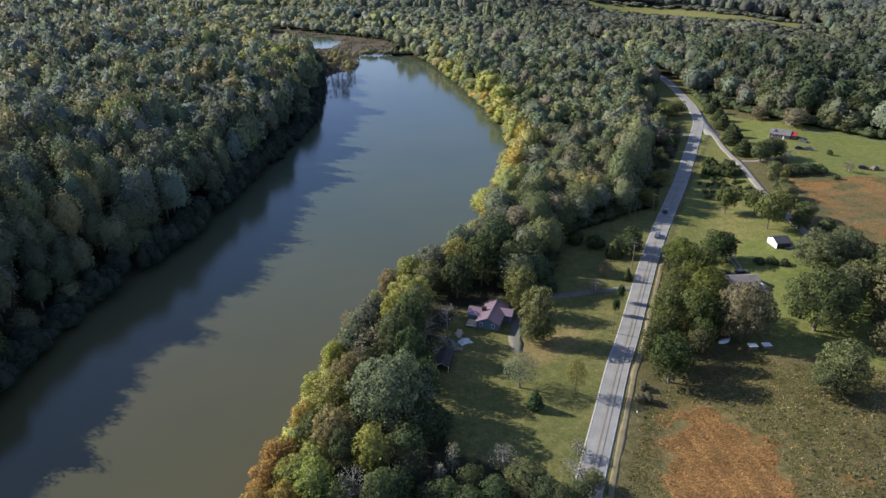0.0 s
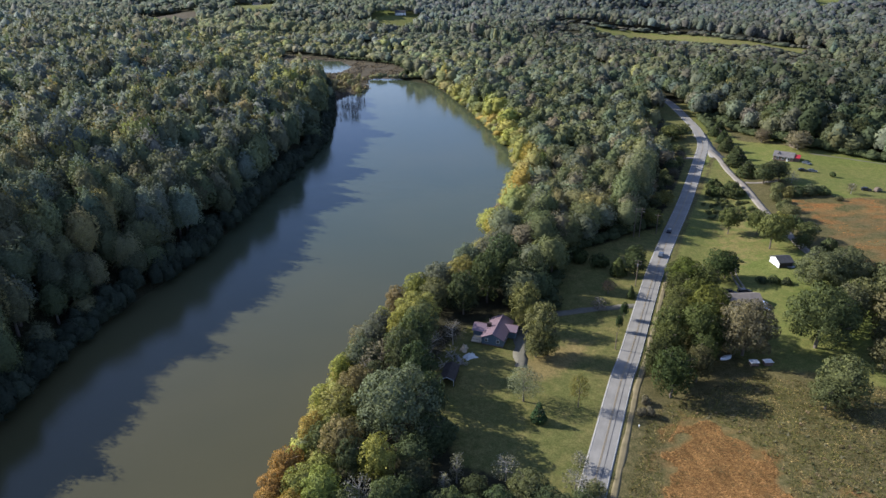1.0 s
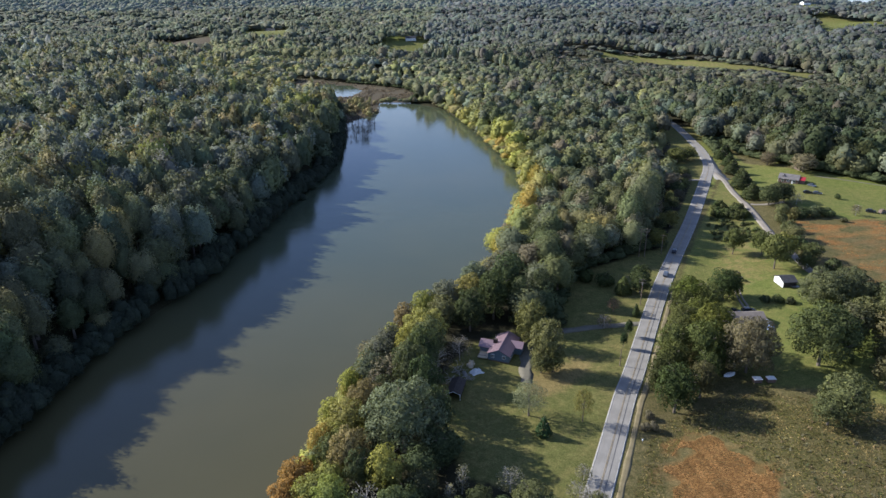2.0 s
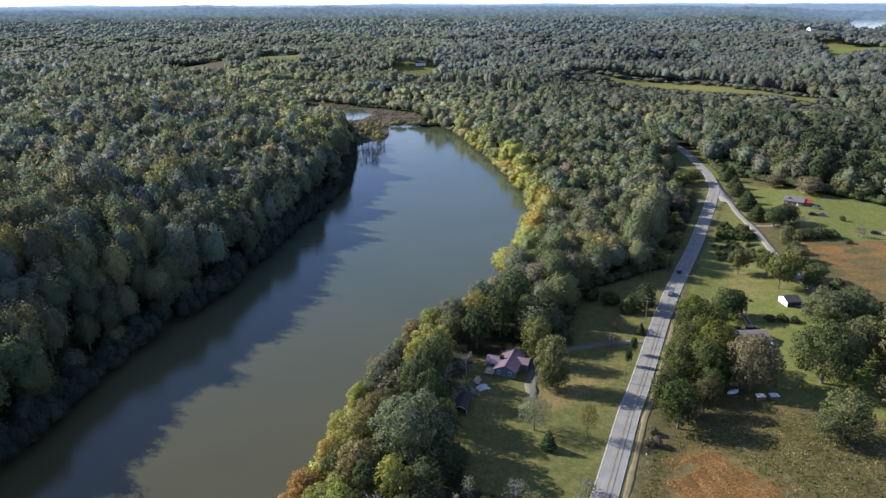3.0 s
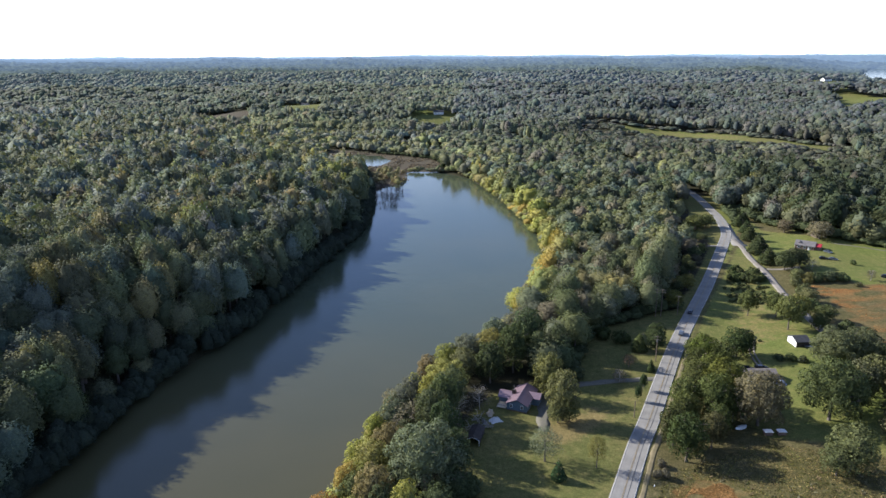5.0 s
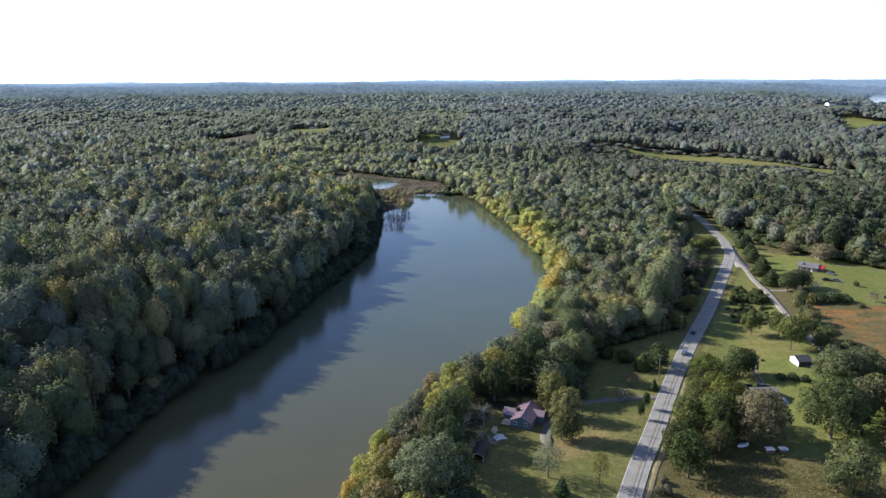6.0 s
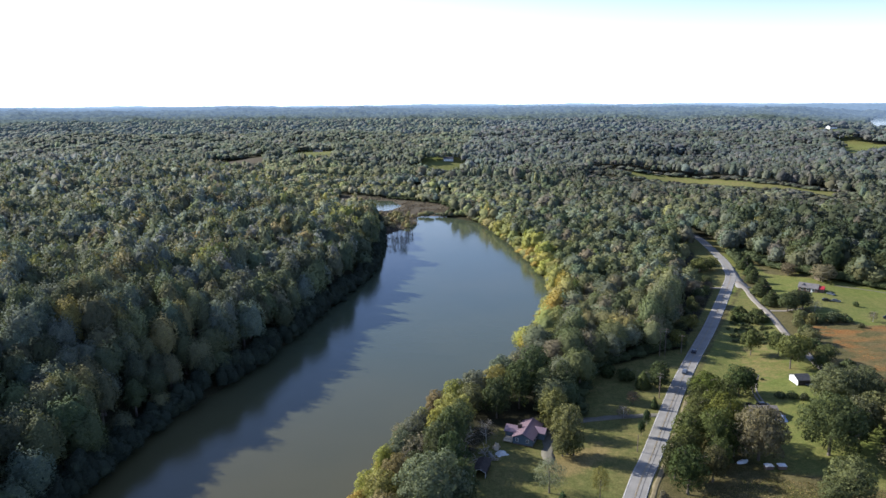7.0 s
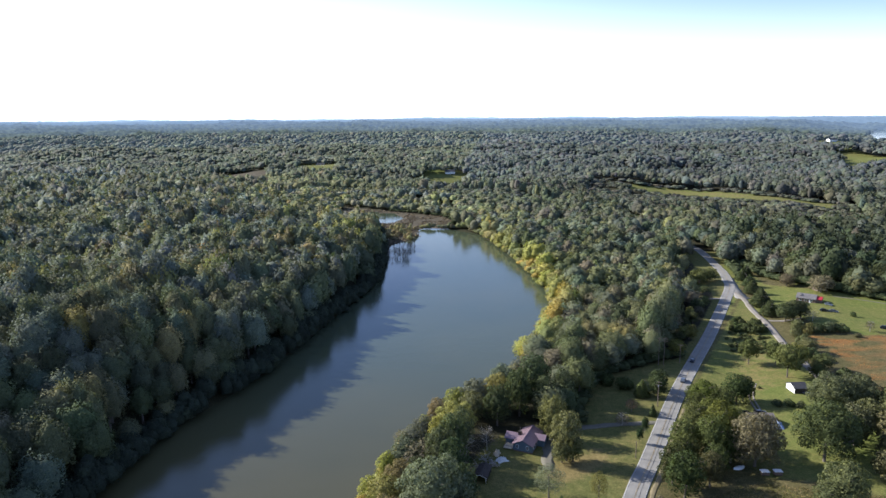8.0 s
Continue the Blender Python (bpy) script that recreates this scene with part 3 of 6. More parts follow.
def build_roads():
    road = ribbon("road", ROAD, list(np.linspace(-3.25, 3.25, 17)), 0.1, ASPHALT, "grey weathered two-lane asphalt country road", "road")
    for name, offs, mat, label in (("edge_line", (-2.98, -2.88), WHITE_LINE, "white edge line on asphalt"), ("edge_line", (2.88, 2.98), WHITE_LINE, "white edge line on asphalt"),
                                   ("centre_line", (-0.17, -0.09), YELLOW_LINE, "worn yellow centre line"), ("centre_line", (0.09, 0.17), YELLOW_LINE, "worn yellow centre line")):
        ob = ribbon(name, ROAD[1:18], list(offs), 0.15, mat, label, "road marking", 0.005)
        ob.parent = road
        del ob["category"], ob["kind"]
    p = spline(ROAD[2:8], 6.0)
    d = np.gradient(p, axis=0)
    d /= np.hypot(d[:, 0], d[:, 1])[:, None]
    side = np.stack([d[:, 1], -d[:, 0]], 1)
    ribbon("verge_path", [tuple(q) for q in p + side * 4.7], [-0.75, -0.2, 0.3, 0.75], 0.05, DIRT, "bare tan dirt strip along the grassy road verge", "path", 0.1, 0.22)
    seam = ribbon("tar_seam", [tuple(q) for q in p + side * 1.15], [-0.07, 0.07], 0.135, TAR, "dark sealed crack along the lane", "road", 0.005, 0.05)
    seam.parent = road
    del seam["category"], seam["kind"]
    ribbon("side_road", SIDE_ROAD, [-1.8, -0.6, 0.6, 1.8], 0.09, GRAVEL, "pale gravel side road branching off the main road", "road", wobble=0.25)
    ribbon("junction_apron", [(161.5, 436), (157.0, 412), (154.5, 394), (153.6, 378)], [-4.6, -1.5, 1.2, 3.2], 0.075, ASPHALT, "widened grey asphalt mouth of the side road", "road", wobble=0.5)
    ribbon("driveway", [(67, 200.5), (58, 199), (48, 197.5), (37, 195), (28, 192)], [-1.6, 0, 1.6], 0.07, OLD_GRAVEL, "grey gravel driveway curving to the mauve-roofed house", "driveway", wobble=0.3)
    ribbon("driveway", [(26.5, 190), (22.8, 182), (22.2, 174), (21.6, 168), (20.5, 163)], [-2.0, -0.6, 0.6, 2.0], 0.05, OLD_GRAVEL, "grey gravel parking spur beside the house", "driveway", wobble=0.9)
    for a, b in ((-1.05, -0.45), (0.45, 1.05)):
        ribbon("driveway", [(112, 240), (106, 226), (104, 214), (103, 205)], [a, (a + b) / 2, b], 0.06, GRAVEL, "pale gravel wheel track across the green lawn", "driveway", wobble=0.12)
    ribbon("driveway", [(151.5, 331), (158, 329), (168, 331)], [-1.3, 0, 1.3], 0.06, GRAVEL, "pale gravel farm track beside evergreens", "driveway", wobble=0.3)
    ribbon("driveway", [(206, 378), (222, 368), (245, 350), (262, 335)], [-0.6, 0, 0.6], 0.06, OLD_GRAVEL, "grey farm track along the wood's edge", "driveway", wobble=0.3)
    ribbon("driveway", [(143, 378), (136, 377), (126, 377)], [-1.5, 0, 1.5], 0.06, GRAVEL, "short gravel pull-in beside the road", "driveway", wobble=0.3)


build_ground()
build_roads()


# ---- trees ----
def crown_cards(g, count, lobes, size, spread=0.45, inner=0.15, corners=4):
    """Clumps of leaves over the outside of a cloud of lobes (x, y, z, r, squash): bent four-cornered pieces, uneven in size and tilt."""
    lobes = np.array(lobes, float)
    w = lobes[:, 3] ** 2
    pts, nrm = [], []
    need = count
    while need > 0:
        m = need * 3 + 20
        k = g.choice(len(lobes), m, p=w / w.sum())
        d = g.normal(size=(m, 3))
        d /= np.linalg.norm(d, axis=1)[:, None]
        r = lobes[k, 3] * np.where(g.random(m) < inner, g.uniform(0.5, 0.9, m), g.uniform(0.9, 1.06, m))
        p = lobes[k, :3] + d * r[:, None] * np.stack([np.ones(m), np.ones(m), lobes[k, 4]], 1)
        q = np.linalg.norm((p[:, None] - lobes[None, :, :3]) / np.stack([lobes[:, 3], lobes[:, 3], lobes[:, 3] * lobes[:, 4]], 1)[None], axis=2)
        ok = (q.min(1) > 0.62) & ((d[:, 2] > -0.55) | (g.random(m) < 0.3))
        pts.append(p[ok][:need])
        nrm.append(d[ok][:need])
        need -= len(pts[-1])
    p, d = np.concatenate(pts), np.concatenate(nrm)
    n, out = len(p), np.concatenate(nrm)
    d = d + g.normal(size=(n, 3)) * spread
    d /= np.linalg.norm(d, axis=1)[:, None]
    u = np.cross(d, g.normal(size=(n, 3)))
    u /= np.linalg.norm(u, axis=1)[:, None]
    v = np.cross(d, u)
    s = size * g.uniform(0.6, 1.4, n)
    quad = []
    for a, b in ((-1, -1), (1, -1), (1, 1), (-1, 1)) if corners == 4 else ((-1, -0.7), (1, -0.7), (0, 1.0)):
        e, h = g.uniform(0.35, 1.15, (2, n))
        quad.append(p + u * (a * s * 0.5 * e)[:, None] + v * (b * s * 0.5 * h)[:, None] + d * (g.uniform(-0.22, 0.22, n) * s)[:, None])
    verts = np.stack(quad, 1).reshape(-1, 3)
    hub = p.mean(0)
    whole = (p - hub) / (np.abs(p - hub).max(0) + 0.01)
    soft = out * 0.5 + whole * 0.36 + d * 0.42 + (0, 0, 0.06)
    soft /= np.linalg.norm(soft, axis=1)[:, None]
    return verts, np.arange(len(verts)).reshape(-1, corners), np.repeat(soft, corners, 0)


def crown_lobes(g, style, wide, tall):
    """The lobes of a crown, in metres, for a tree that stands on z = 0."""
    if style == "cone":
        return [(g.uniform(-0.08, 0.08) * (1 - z) * wide, g.uniform(-0.08, 0.08) * (1 - z) * wide, (0.06 + 0.86 * z) * tall, (0.95 * (1 - z) ** 0.85 + 0.1) * wide, 0.32 * tall / wide / 2.2)
                for z in np.linspace(0.08, 0.98, 10)]
    if style == "bush":
        return [(g.uniform(-0.5, 0.5) * wide, g.uniform(-0.5, 0.5) * wide, g.uniform(0.2, 0.6) * tall, g.uniform(0.35, 0.55) * wide, 0.75 * tall / wide) for _ in range(8)]
    deep = {"tall": min(0.4 * tall, 1.5 * wide), "sparse": 0.4 * tall, "lawn": 0.38 * tall, "tan": 0.42 * tall}.get(style, 0.47 * tall)
    mid = tall - deep * 1.04
    out = [(0, 0, mid, wide * 0.72, deep * 0.78 / (wide * 0.72))]
    k = 26 if style != "grand" else 44
    for i in range(k):
        z = 1 - 1.75 * (i + 0.5) / k
        a, ring = i * 2.4 + g.uniform(-0.35, 0.35), math.sqrt(max(0.0, 1 - z * z))
        r = wide * (g.uniform(0.24, 0.42) if style != "grand" else g.uniform(0.17, 0.3))
        f = g.uniform(0.85, 1.1)
        out.append((math.cos(a) * ring * (wide - r * 0.75) * f, math.sin(a) * ring * (wide - r * 0.75) * f, mid + z * (deep - r * 0.55) * f, r, 0.85))
    return out


def limbs(g, tall, wide, girth, bare=False):
    """A tapered trunk with boughs that fork."""
    bm = bmesh.new()
    lean = Vector((g.uniform(-0.04, 0.04), g.uniform(-0.04, 0.04), 1))
    top = lean * tall * (0.75 if not bare else 0.9)
    knots = [Vector((0, 0, -0.5)), lean * tall * 0.25, lean * tall * 0.5, top]
    for i in range(3):
        rod(knots[i], knots[i + 1], girth * (1 - 0.28 * i), girth * (0.72 - 0.28 * i), bm, 7)
    for i in range(9 if not bare else 22):
        z = g.uniform(0.28, 0.75 if not bare else 0.85)
        a, reach = g.uniform(0, 6.283), wide * g.uniform(0.5, 0.85)
        s = lean * tall * z
        e = s + Vector((math.cos(a) * reach, math.sin(a) * reach, tall * g.uniform(0.12, 0.25)))
        r = girth * (0.5 - 0.4 * z)
        rod(s, e, r, r * 0.3, bm, 4)
        for _ in range(1 if not bare else 4):
            f = s.lerp(e, g.uniform(0.4, 0.8))
            rod(f, f + Vector((g.uniform(-1, 1), g.uniform(-1, 1), g.uniform(0.5, 1.2))) * wide * 0.3, r * 0.45, r * 0.12, bm, 3)
    return bm


TREE_KINDS = {}


def tree_meshes(style, index, cards, size, wide, tall, inner=0.15):
    """Crown and trunk meshes, made once for each shape."""
    key = (style, index)
    if key not in TREE_KINDS:
        g = np.random.default_rng(100 + index * 7 + len(style))
        if style == "oak":
            v, f, n = canopy(g, wide, tall, 14, 7, 30, cards, size, foot=g.uniform(0.1, 0.28))
        else:
            v, f, n = crown_cards(g, cards, crown_lobes(g, style, wide, tall), size, inner=inner, corners=3)
        if style in ("round", "fine", "grand", "tall", "lawn"):
            deep = {"tall": min(0.4 * tall, 1.5 * wide), "lawn": 0.38 * tall}.get(style, 0.47 * tall)
            cv, cf = crown_core(g, 12, 6, deep / tall * 0.74, 0.3, wide * 0.62, tall * 0.87)
            cn = cv - (0, 0, tall - deep)
            v, f, n = np.concatenate([v, cv]), np.concatenate([f, cf + len(v)]), np.concatenate([n, cn / np.linalg.norm(cn, axis=1)[:, None]])
        me = mesh_of("crown", v, f, LEAF_TREE, normals=n)
        bm = limbs(g, tall, wide, 0.028 * tall)
        tr = bpy.data.meshes.new("trunk")
        bm.to_mesh(tr)
        bm.free()
        tr.materials.append(BARK)
        TREE_KINDS[key] = (me, tr, wide, tall)
    return TREE_KINDS[key]


SHAPES = {"oak": (2300, 0.56, 5.2, 19.0), "round": (2600, 0.66, 4.6, 13.0), "fine": (4400, 0.46, 4.6, 12.0), "grand": (11000, 0.55, 8.0, 17.0), "tall": (2300, 0.82, 5.6, 22.0), "lawn": (2600, 0.6, 4.6, 9.5), "cone": (1700, 0.5, 2.2, 7.0), "bush": (900, 0.44, 2.2, 2.6),
          "sparse": (1500, 0.42, 4.6, 11.0), "tan": (5600, 0.45, 8.0, 18.0)}


def tree(x, y, tall, wide, style, color, label, category="tree", name="tree", group="", index=0, turn=None, thin=False):
    """One tree: an Empty at its foot with trunk and crown."""
    cards, size, w0, t0 = SHAPES[style]
    crown, trunk, w0, t0 = tree_meshes(style, index, cards, size, w0, t0, 0.5 if style in ("sparse", "tan") else 0.15)
    if turn is None:
        turn = (x * 37.7 + y * 91.3) % 360
    ob = thing(name, pose(x, y, float(height(x, y)) - 0.05, 0, 0, turn), label, category, group)
    scale = Vector((wide / w0, wide / w0, tall / t0))
    for nm, me in (("trunk", trunk), ("crown", crown)):
        p = part(nm, me, None, ob)
        p.scale = scale
        p.color = (*color, 1)
    return ob


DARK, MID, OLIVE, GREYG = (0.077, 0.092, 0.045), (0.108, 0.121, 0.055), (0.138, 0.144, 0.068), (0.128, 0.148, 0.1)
YELLOW, OCHRE, ORANGE, BROWN = (0.23, 0.228, 0.08), (0.195, 0.17, 0.082), (0.25, 0.165, 0.07), (0.14, 0.128, 0.084)
PALE = (0.144, 0.152, 0.106)
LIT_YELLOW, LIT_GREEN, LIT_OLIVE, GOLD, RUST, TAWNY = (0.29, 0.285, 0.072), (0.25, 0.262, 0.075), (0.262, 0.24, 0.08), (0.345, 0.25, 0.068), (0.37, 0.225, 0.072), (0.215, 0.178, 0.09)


def near(c, g, amount=0.07):
    return tuple(float(v * k) for v, k in zip(c, g.uniform(1 - amount, 1 + amount, 3) * g.uniform(0.85, 1.15)))


def wood_mask(x, y):
    """Where the woods stand."""
    ok = off_edge(RIVER, x, y) > np.where(x < -60, 4.5, 1.0)
    for poly, gap in ((LAWN_W, 1.0), (OPEN_E, 2.0), (LAWN_N, 2.0), (MARSH, 3.0), (POND, 6.0), (STRIP, 3.0)):
        ok &= off_edge(poly, x, y) > gap
    p = np.array(ROAD, float)
    ok &= off_line(ROAD, x, y) > np.where((y > 262) & (y < 515) & (x < np.interp(y, p[:, 1], p[:, 0])), 17.0 + 9.0 * smooth(368, 385, y) * smooth(485, 465, y), 7.5)
    for fx, fy, rx, ry in FAR_FIELDS:
        ok &= np.hypot((x - fx) / rx, (y - fy) / ry) > 1.0
        ok &= ~((np.abs(x - fx * y / fy) < rx * 0.8) & (y < fy) & (y > fy - 0.145 * fy))
    ok &= (off_line(FAR_RIVER, x, y) > 45) & ~((x > -60) & (x < 40) & (y < 102))
    return ok & ~inside(NEAR_BANK, x, y) & (np.hypot(x - 1, y - 178) > 12) & ~inside(STRIP_FRONT, x, y)


def scatter(g, step, r0, r1):
    """Uneven places of the trees in a ring of the woods, over a wide fan ahead of the valley's mouth."""
    ext = r1 * 0.98
    xs, ys = np.meshgrid(np.arange(-ext, ext, step), np.arange(20, ext, step))
    if r0 > 560:
        x, y = g.uniform(-ext, ext, xs.size), g.uniform(20, ext, xs.size)
    else:
        x, y = xs.ravel() + g.uniform(-0.62, 0.62, xs.size) * step, ys.ravel() + g.uniform(-0.62, 0.62, xs.size) * step
    r = np.hypot(x, y)
    ok = (r >= r0) & (r < r1) & (x < 0.64 * (y + 45) + 35) & (x > -0.8 * (y + 45) - 35)
    x, y = x[ok], y[ok]
    ok = wood_mask(x, y)
    return x[ok], y[ok]


def wood_colors(g, x, y):
    """Colours of the woods: mixed greens, yellow along the river's east bank and in the wet valley, some autumn brown;
    distance haze and some shade are painted in.
    """
    pal = np.array([DARK, MID, OLIVE, GREYG, YELLOW, OCHRE, ORANGE, BROWN])
    n = len(x)
    base = np.array([0.25, 0.27, 0.19, 0.21, 0.03, 0.02, 0.002, 0.04])
    w = np.tile(base, (n, 1))
    patch = waves(x, y, 60, 41)
    w[:, 3] *= 1 + 1.5 * np.clip(patch, 0, 1)
    w[:, 2] *= 1 + 1.5 * np.clip(-patch, 0, 1)
    w[:, 3] += (0.1 + 0.5 * np.clip(waves(x, y, 85, 54), 0, 1)) * ((x < -60) & (y < 900))
    bank = off_line(SHORE_E, x, y)
    young = inside(STRIP_LOW, x, y)
    w[:, 2] += 0.8 * young
    w[:, 7] += 0.7 * young
    w[:, 5] += 0.25 * young
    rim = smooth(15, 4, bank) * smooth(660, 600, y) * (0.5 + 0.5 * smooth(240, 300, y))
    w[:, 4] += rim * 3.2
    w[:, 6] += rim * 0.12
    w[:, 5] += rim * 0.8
    wet = smooth(170, 60, np.hypot(x + 290, y - 930)) + smooth(100, 30, off_edge(MARSH, x, y)) * 0.5
    w[:, 4] += wet * 1.3
    w[:, 5] += wet * 0.3
    w[:, 2] += wet * 0.8
    lit = smooth(70, 20, np.hypot(x - 205, y - 650))
    w[:, 4] += lit * 0.5
    w[:, 2] += lit * 0.5
    west = ((x < -60) & (y < 900)) * np.clip(waves(x, y, 45, 50) - 0.2, 0, 1)
    w[:, 5] += west * 0.35
    w[:, 7] += ((x < -60) & (y < 900)) * np.clip(waves(x, y, 55, 51) - 0.3, 0, 1) * 0.4
    w[:, 4] += west * 0.12
    bare = smooth(120, 40, np.hypot((x - 45) * 1.6, y - 290)) * 0.6 + smooth(260, 100, np.hypot(x - 260, y - 800)) * 0.3
    w[:, 7] += bare
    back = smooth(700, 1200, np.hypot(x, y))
    tract = waves(x, y, 210, 47) + 0.5 * waves(x, y, 90, 48)
    w[:, 7] += 0.5 * np.clip(tract - 0.25, 0, 1) * smooth(420, 700, np.hypot(x, y))
    w[:, 1] += 0.8 * np.clip(-tract - 0.2, 0, 1) * smooth(420, 700, np.hypot(x, y))
    w[:, 7] += 0.34 * smooth(420, 700, np.hypot(x, y)) * (x > -60)
    w[:, 2] += 0.5 * np.clip(waves(x, y, 150, 49) - 0.3, 0, 1)
    # greyer, less varied colours with distance paint haze into the leaves
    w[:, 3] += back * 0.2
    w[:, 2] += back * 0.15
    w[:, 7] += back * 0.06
    # mostly dark green behind the farm, painting in that wood's shaded face
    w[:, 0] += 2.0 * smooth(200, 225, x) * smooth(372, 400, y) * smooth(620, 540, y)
    w[:, 0] += 0.4 * smooth(50, 25, np.hypot(x - 38, y - 232))
    pale = smooth(-10, 20, x) * smooth(135, 110, x) * smooth(225, 260, y) * smooth(450, 380, y)
    w[:, 3] += 0.4 * pale
    w[:, 7] += 0.5 * pale
    w[:, 2] += 0.4 * pale
    # dark green favoured near the west shore, painting the bank's shade
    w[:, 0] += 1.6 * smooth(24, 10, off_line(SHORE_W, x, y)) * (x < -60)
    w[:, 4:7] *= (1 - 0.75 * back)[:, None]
    w /= w.sum(1)[:, None]
    k = (g.random(n)[:, None] > np.cumsum(w, 1)).sum(1).clip(0, 7)
    # bluer tint far off and over the west hill, haze put into the colour
    haze_tint = 1 + back[:, None] * np.array([0.0, 0.02, 0.3])
    haze_tint = np.where(((x < -60) & (y < 900))[:, None] & (k[:, None] < 4), haze_tint * (1 + smooth(200, 330, y)[:, None] * (0.2, 0.19, 0.3) + (-0.04, -0.03, 0.14)), haze_tint)
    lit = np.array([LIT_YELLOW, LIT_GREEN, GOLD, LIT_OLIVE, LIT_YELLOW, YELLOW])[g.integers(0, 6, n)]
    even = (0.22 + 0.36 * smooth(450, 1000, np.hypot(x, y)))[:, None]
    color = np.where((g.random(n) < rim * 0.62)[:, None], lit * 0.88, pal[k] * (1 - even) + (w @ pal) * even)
    # leaf colour lowered behind the farm for the same painted shade
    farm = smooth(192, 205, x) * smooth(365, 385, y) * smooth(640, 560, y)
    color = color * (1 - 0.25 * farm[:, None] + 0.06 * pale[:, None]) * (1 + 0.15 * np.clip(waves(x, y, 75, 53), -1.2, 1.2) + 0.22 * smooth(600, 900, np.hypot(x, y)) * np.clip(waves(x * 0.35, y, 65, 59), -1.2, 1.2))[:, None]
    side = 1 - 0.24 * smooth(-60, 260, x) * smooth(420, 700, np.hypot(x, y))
    # blue rises with distance on the east side, again painted haze
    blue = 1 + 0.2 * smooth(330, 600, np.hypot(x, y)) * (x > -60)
    return color * side[:, None] * haze_tint * (1.17, 1.14, 1.12) * np.stack([2 - blue ** 0.25, np.ones(n), blue], 1) * (1 + g.uniform(-0.17, 0.17, (n, 1)) * (1 - 0.65 * back[:, None])) * g.uniform(0.93, 1.07, (n, 3))


def tree_sizes(g, x, y):
    """Height and half-width of each tree of the woods."""
    west = west_hill(x, y) > 0.4
    tall = np.where(west, g.uniform(18.5, 24.5, len(x)), g.uniform(10.5, 17.0, len(x)))
    wide = np.where(west, g.uniform(4.6, 7.7, len(x)), g.uniform(4.2, 7.4, len(x)))
    wide = wide * (1 - 0.08 * west * smooth(330, 220, y))
    far = smooth(500, 900, np.hypot(x, y)) * (1 - west)
    tall = tall * (1 - far) + g.uniform(12.5, 16.5, len(x)) * (1 + 0.18 * waves(x, y, 90, 44) + 0.13 * waves(x, y, 26, 58)) * far
    wide = wide * (1 + far * (0.85 * g.random(len(x)) ** 1.7 - 0.55))
    tall = np.where(inside(STRIP_LOW, x, y), tall * (0.26 + 0.26 * smooth(20, 110, off_edge(STRIP, x, y))), tall)
    tall = np.where((y > 700) & (off_edge(MARSH, x, y) < 120), tall * 0.6, tall)
    tall = np.where(np.hypot(x - 38, y - 236) < 45, tall * 1.08, tall)
    tall = tall * (1 + 0.17 * np.clip(waves(x, y, 50, 52), -1.2, 1.2))
    tall = np.where((x < -60) & (y < 195), tall * 0.84, tall)
    farm = smooth(192, 205, x) * smooth(365, 385, y) * smooth(640, 560, y)
    tall, wide = tall * (1 + 0.4 * farm), wide * (1 + 0.15 * farm)
    edge = np.minimum(off_line(SHORE_E, x, y), off_line(SHORE_W, x, y))
    low = g.uniform(0.55, 1.0, len(x))
    tall = np.where(edge < 6, tall * low, tall)
    return tall, wide


def crown_core(g, seg, rings, flat=0.44, rough=0.26, wide=5.0, tall=13.0):
    """The closed inner body of a crown, uneven all round, that the leaf clumps lie on."""
    deep = flat * tall
    mid = tall - deep * 1.08
    v = [(0, 0, mid + deep * 0.9)]
    for i in range(1, rings + 1):
        a = i / rings * 2.2
        for j in range(seg):
            t, r = 6.283 * (j + 0.5 * (i % 2)) / seg, g.uniform(1 - rough, 1.0)
            v.append((math.sin(a) * math.cos(t) * wide * r, math.sin(a) * math.sin(t) * wide * r, mid + math.cos(a) * deep * g.uniform(1 - rough * 0.8, 0.98)))
    f = [(0, 1 + j, 1 + (j + 1) % seg) for j in range(seg)]
    for i in range(rings - 1):
        for j in range(seg):
            p, q = 1 + i * seg + j, 1 + i * seg + (j + 1) % seg
            f += [(p, p + seg, q), (q, p + seg, q + seg)]
    return np.array(v), np.array(f)


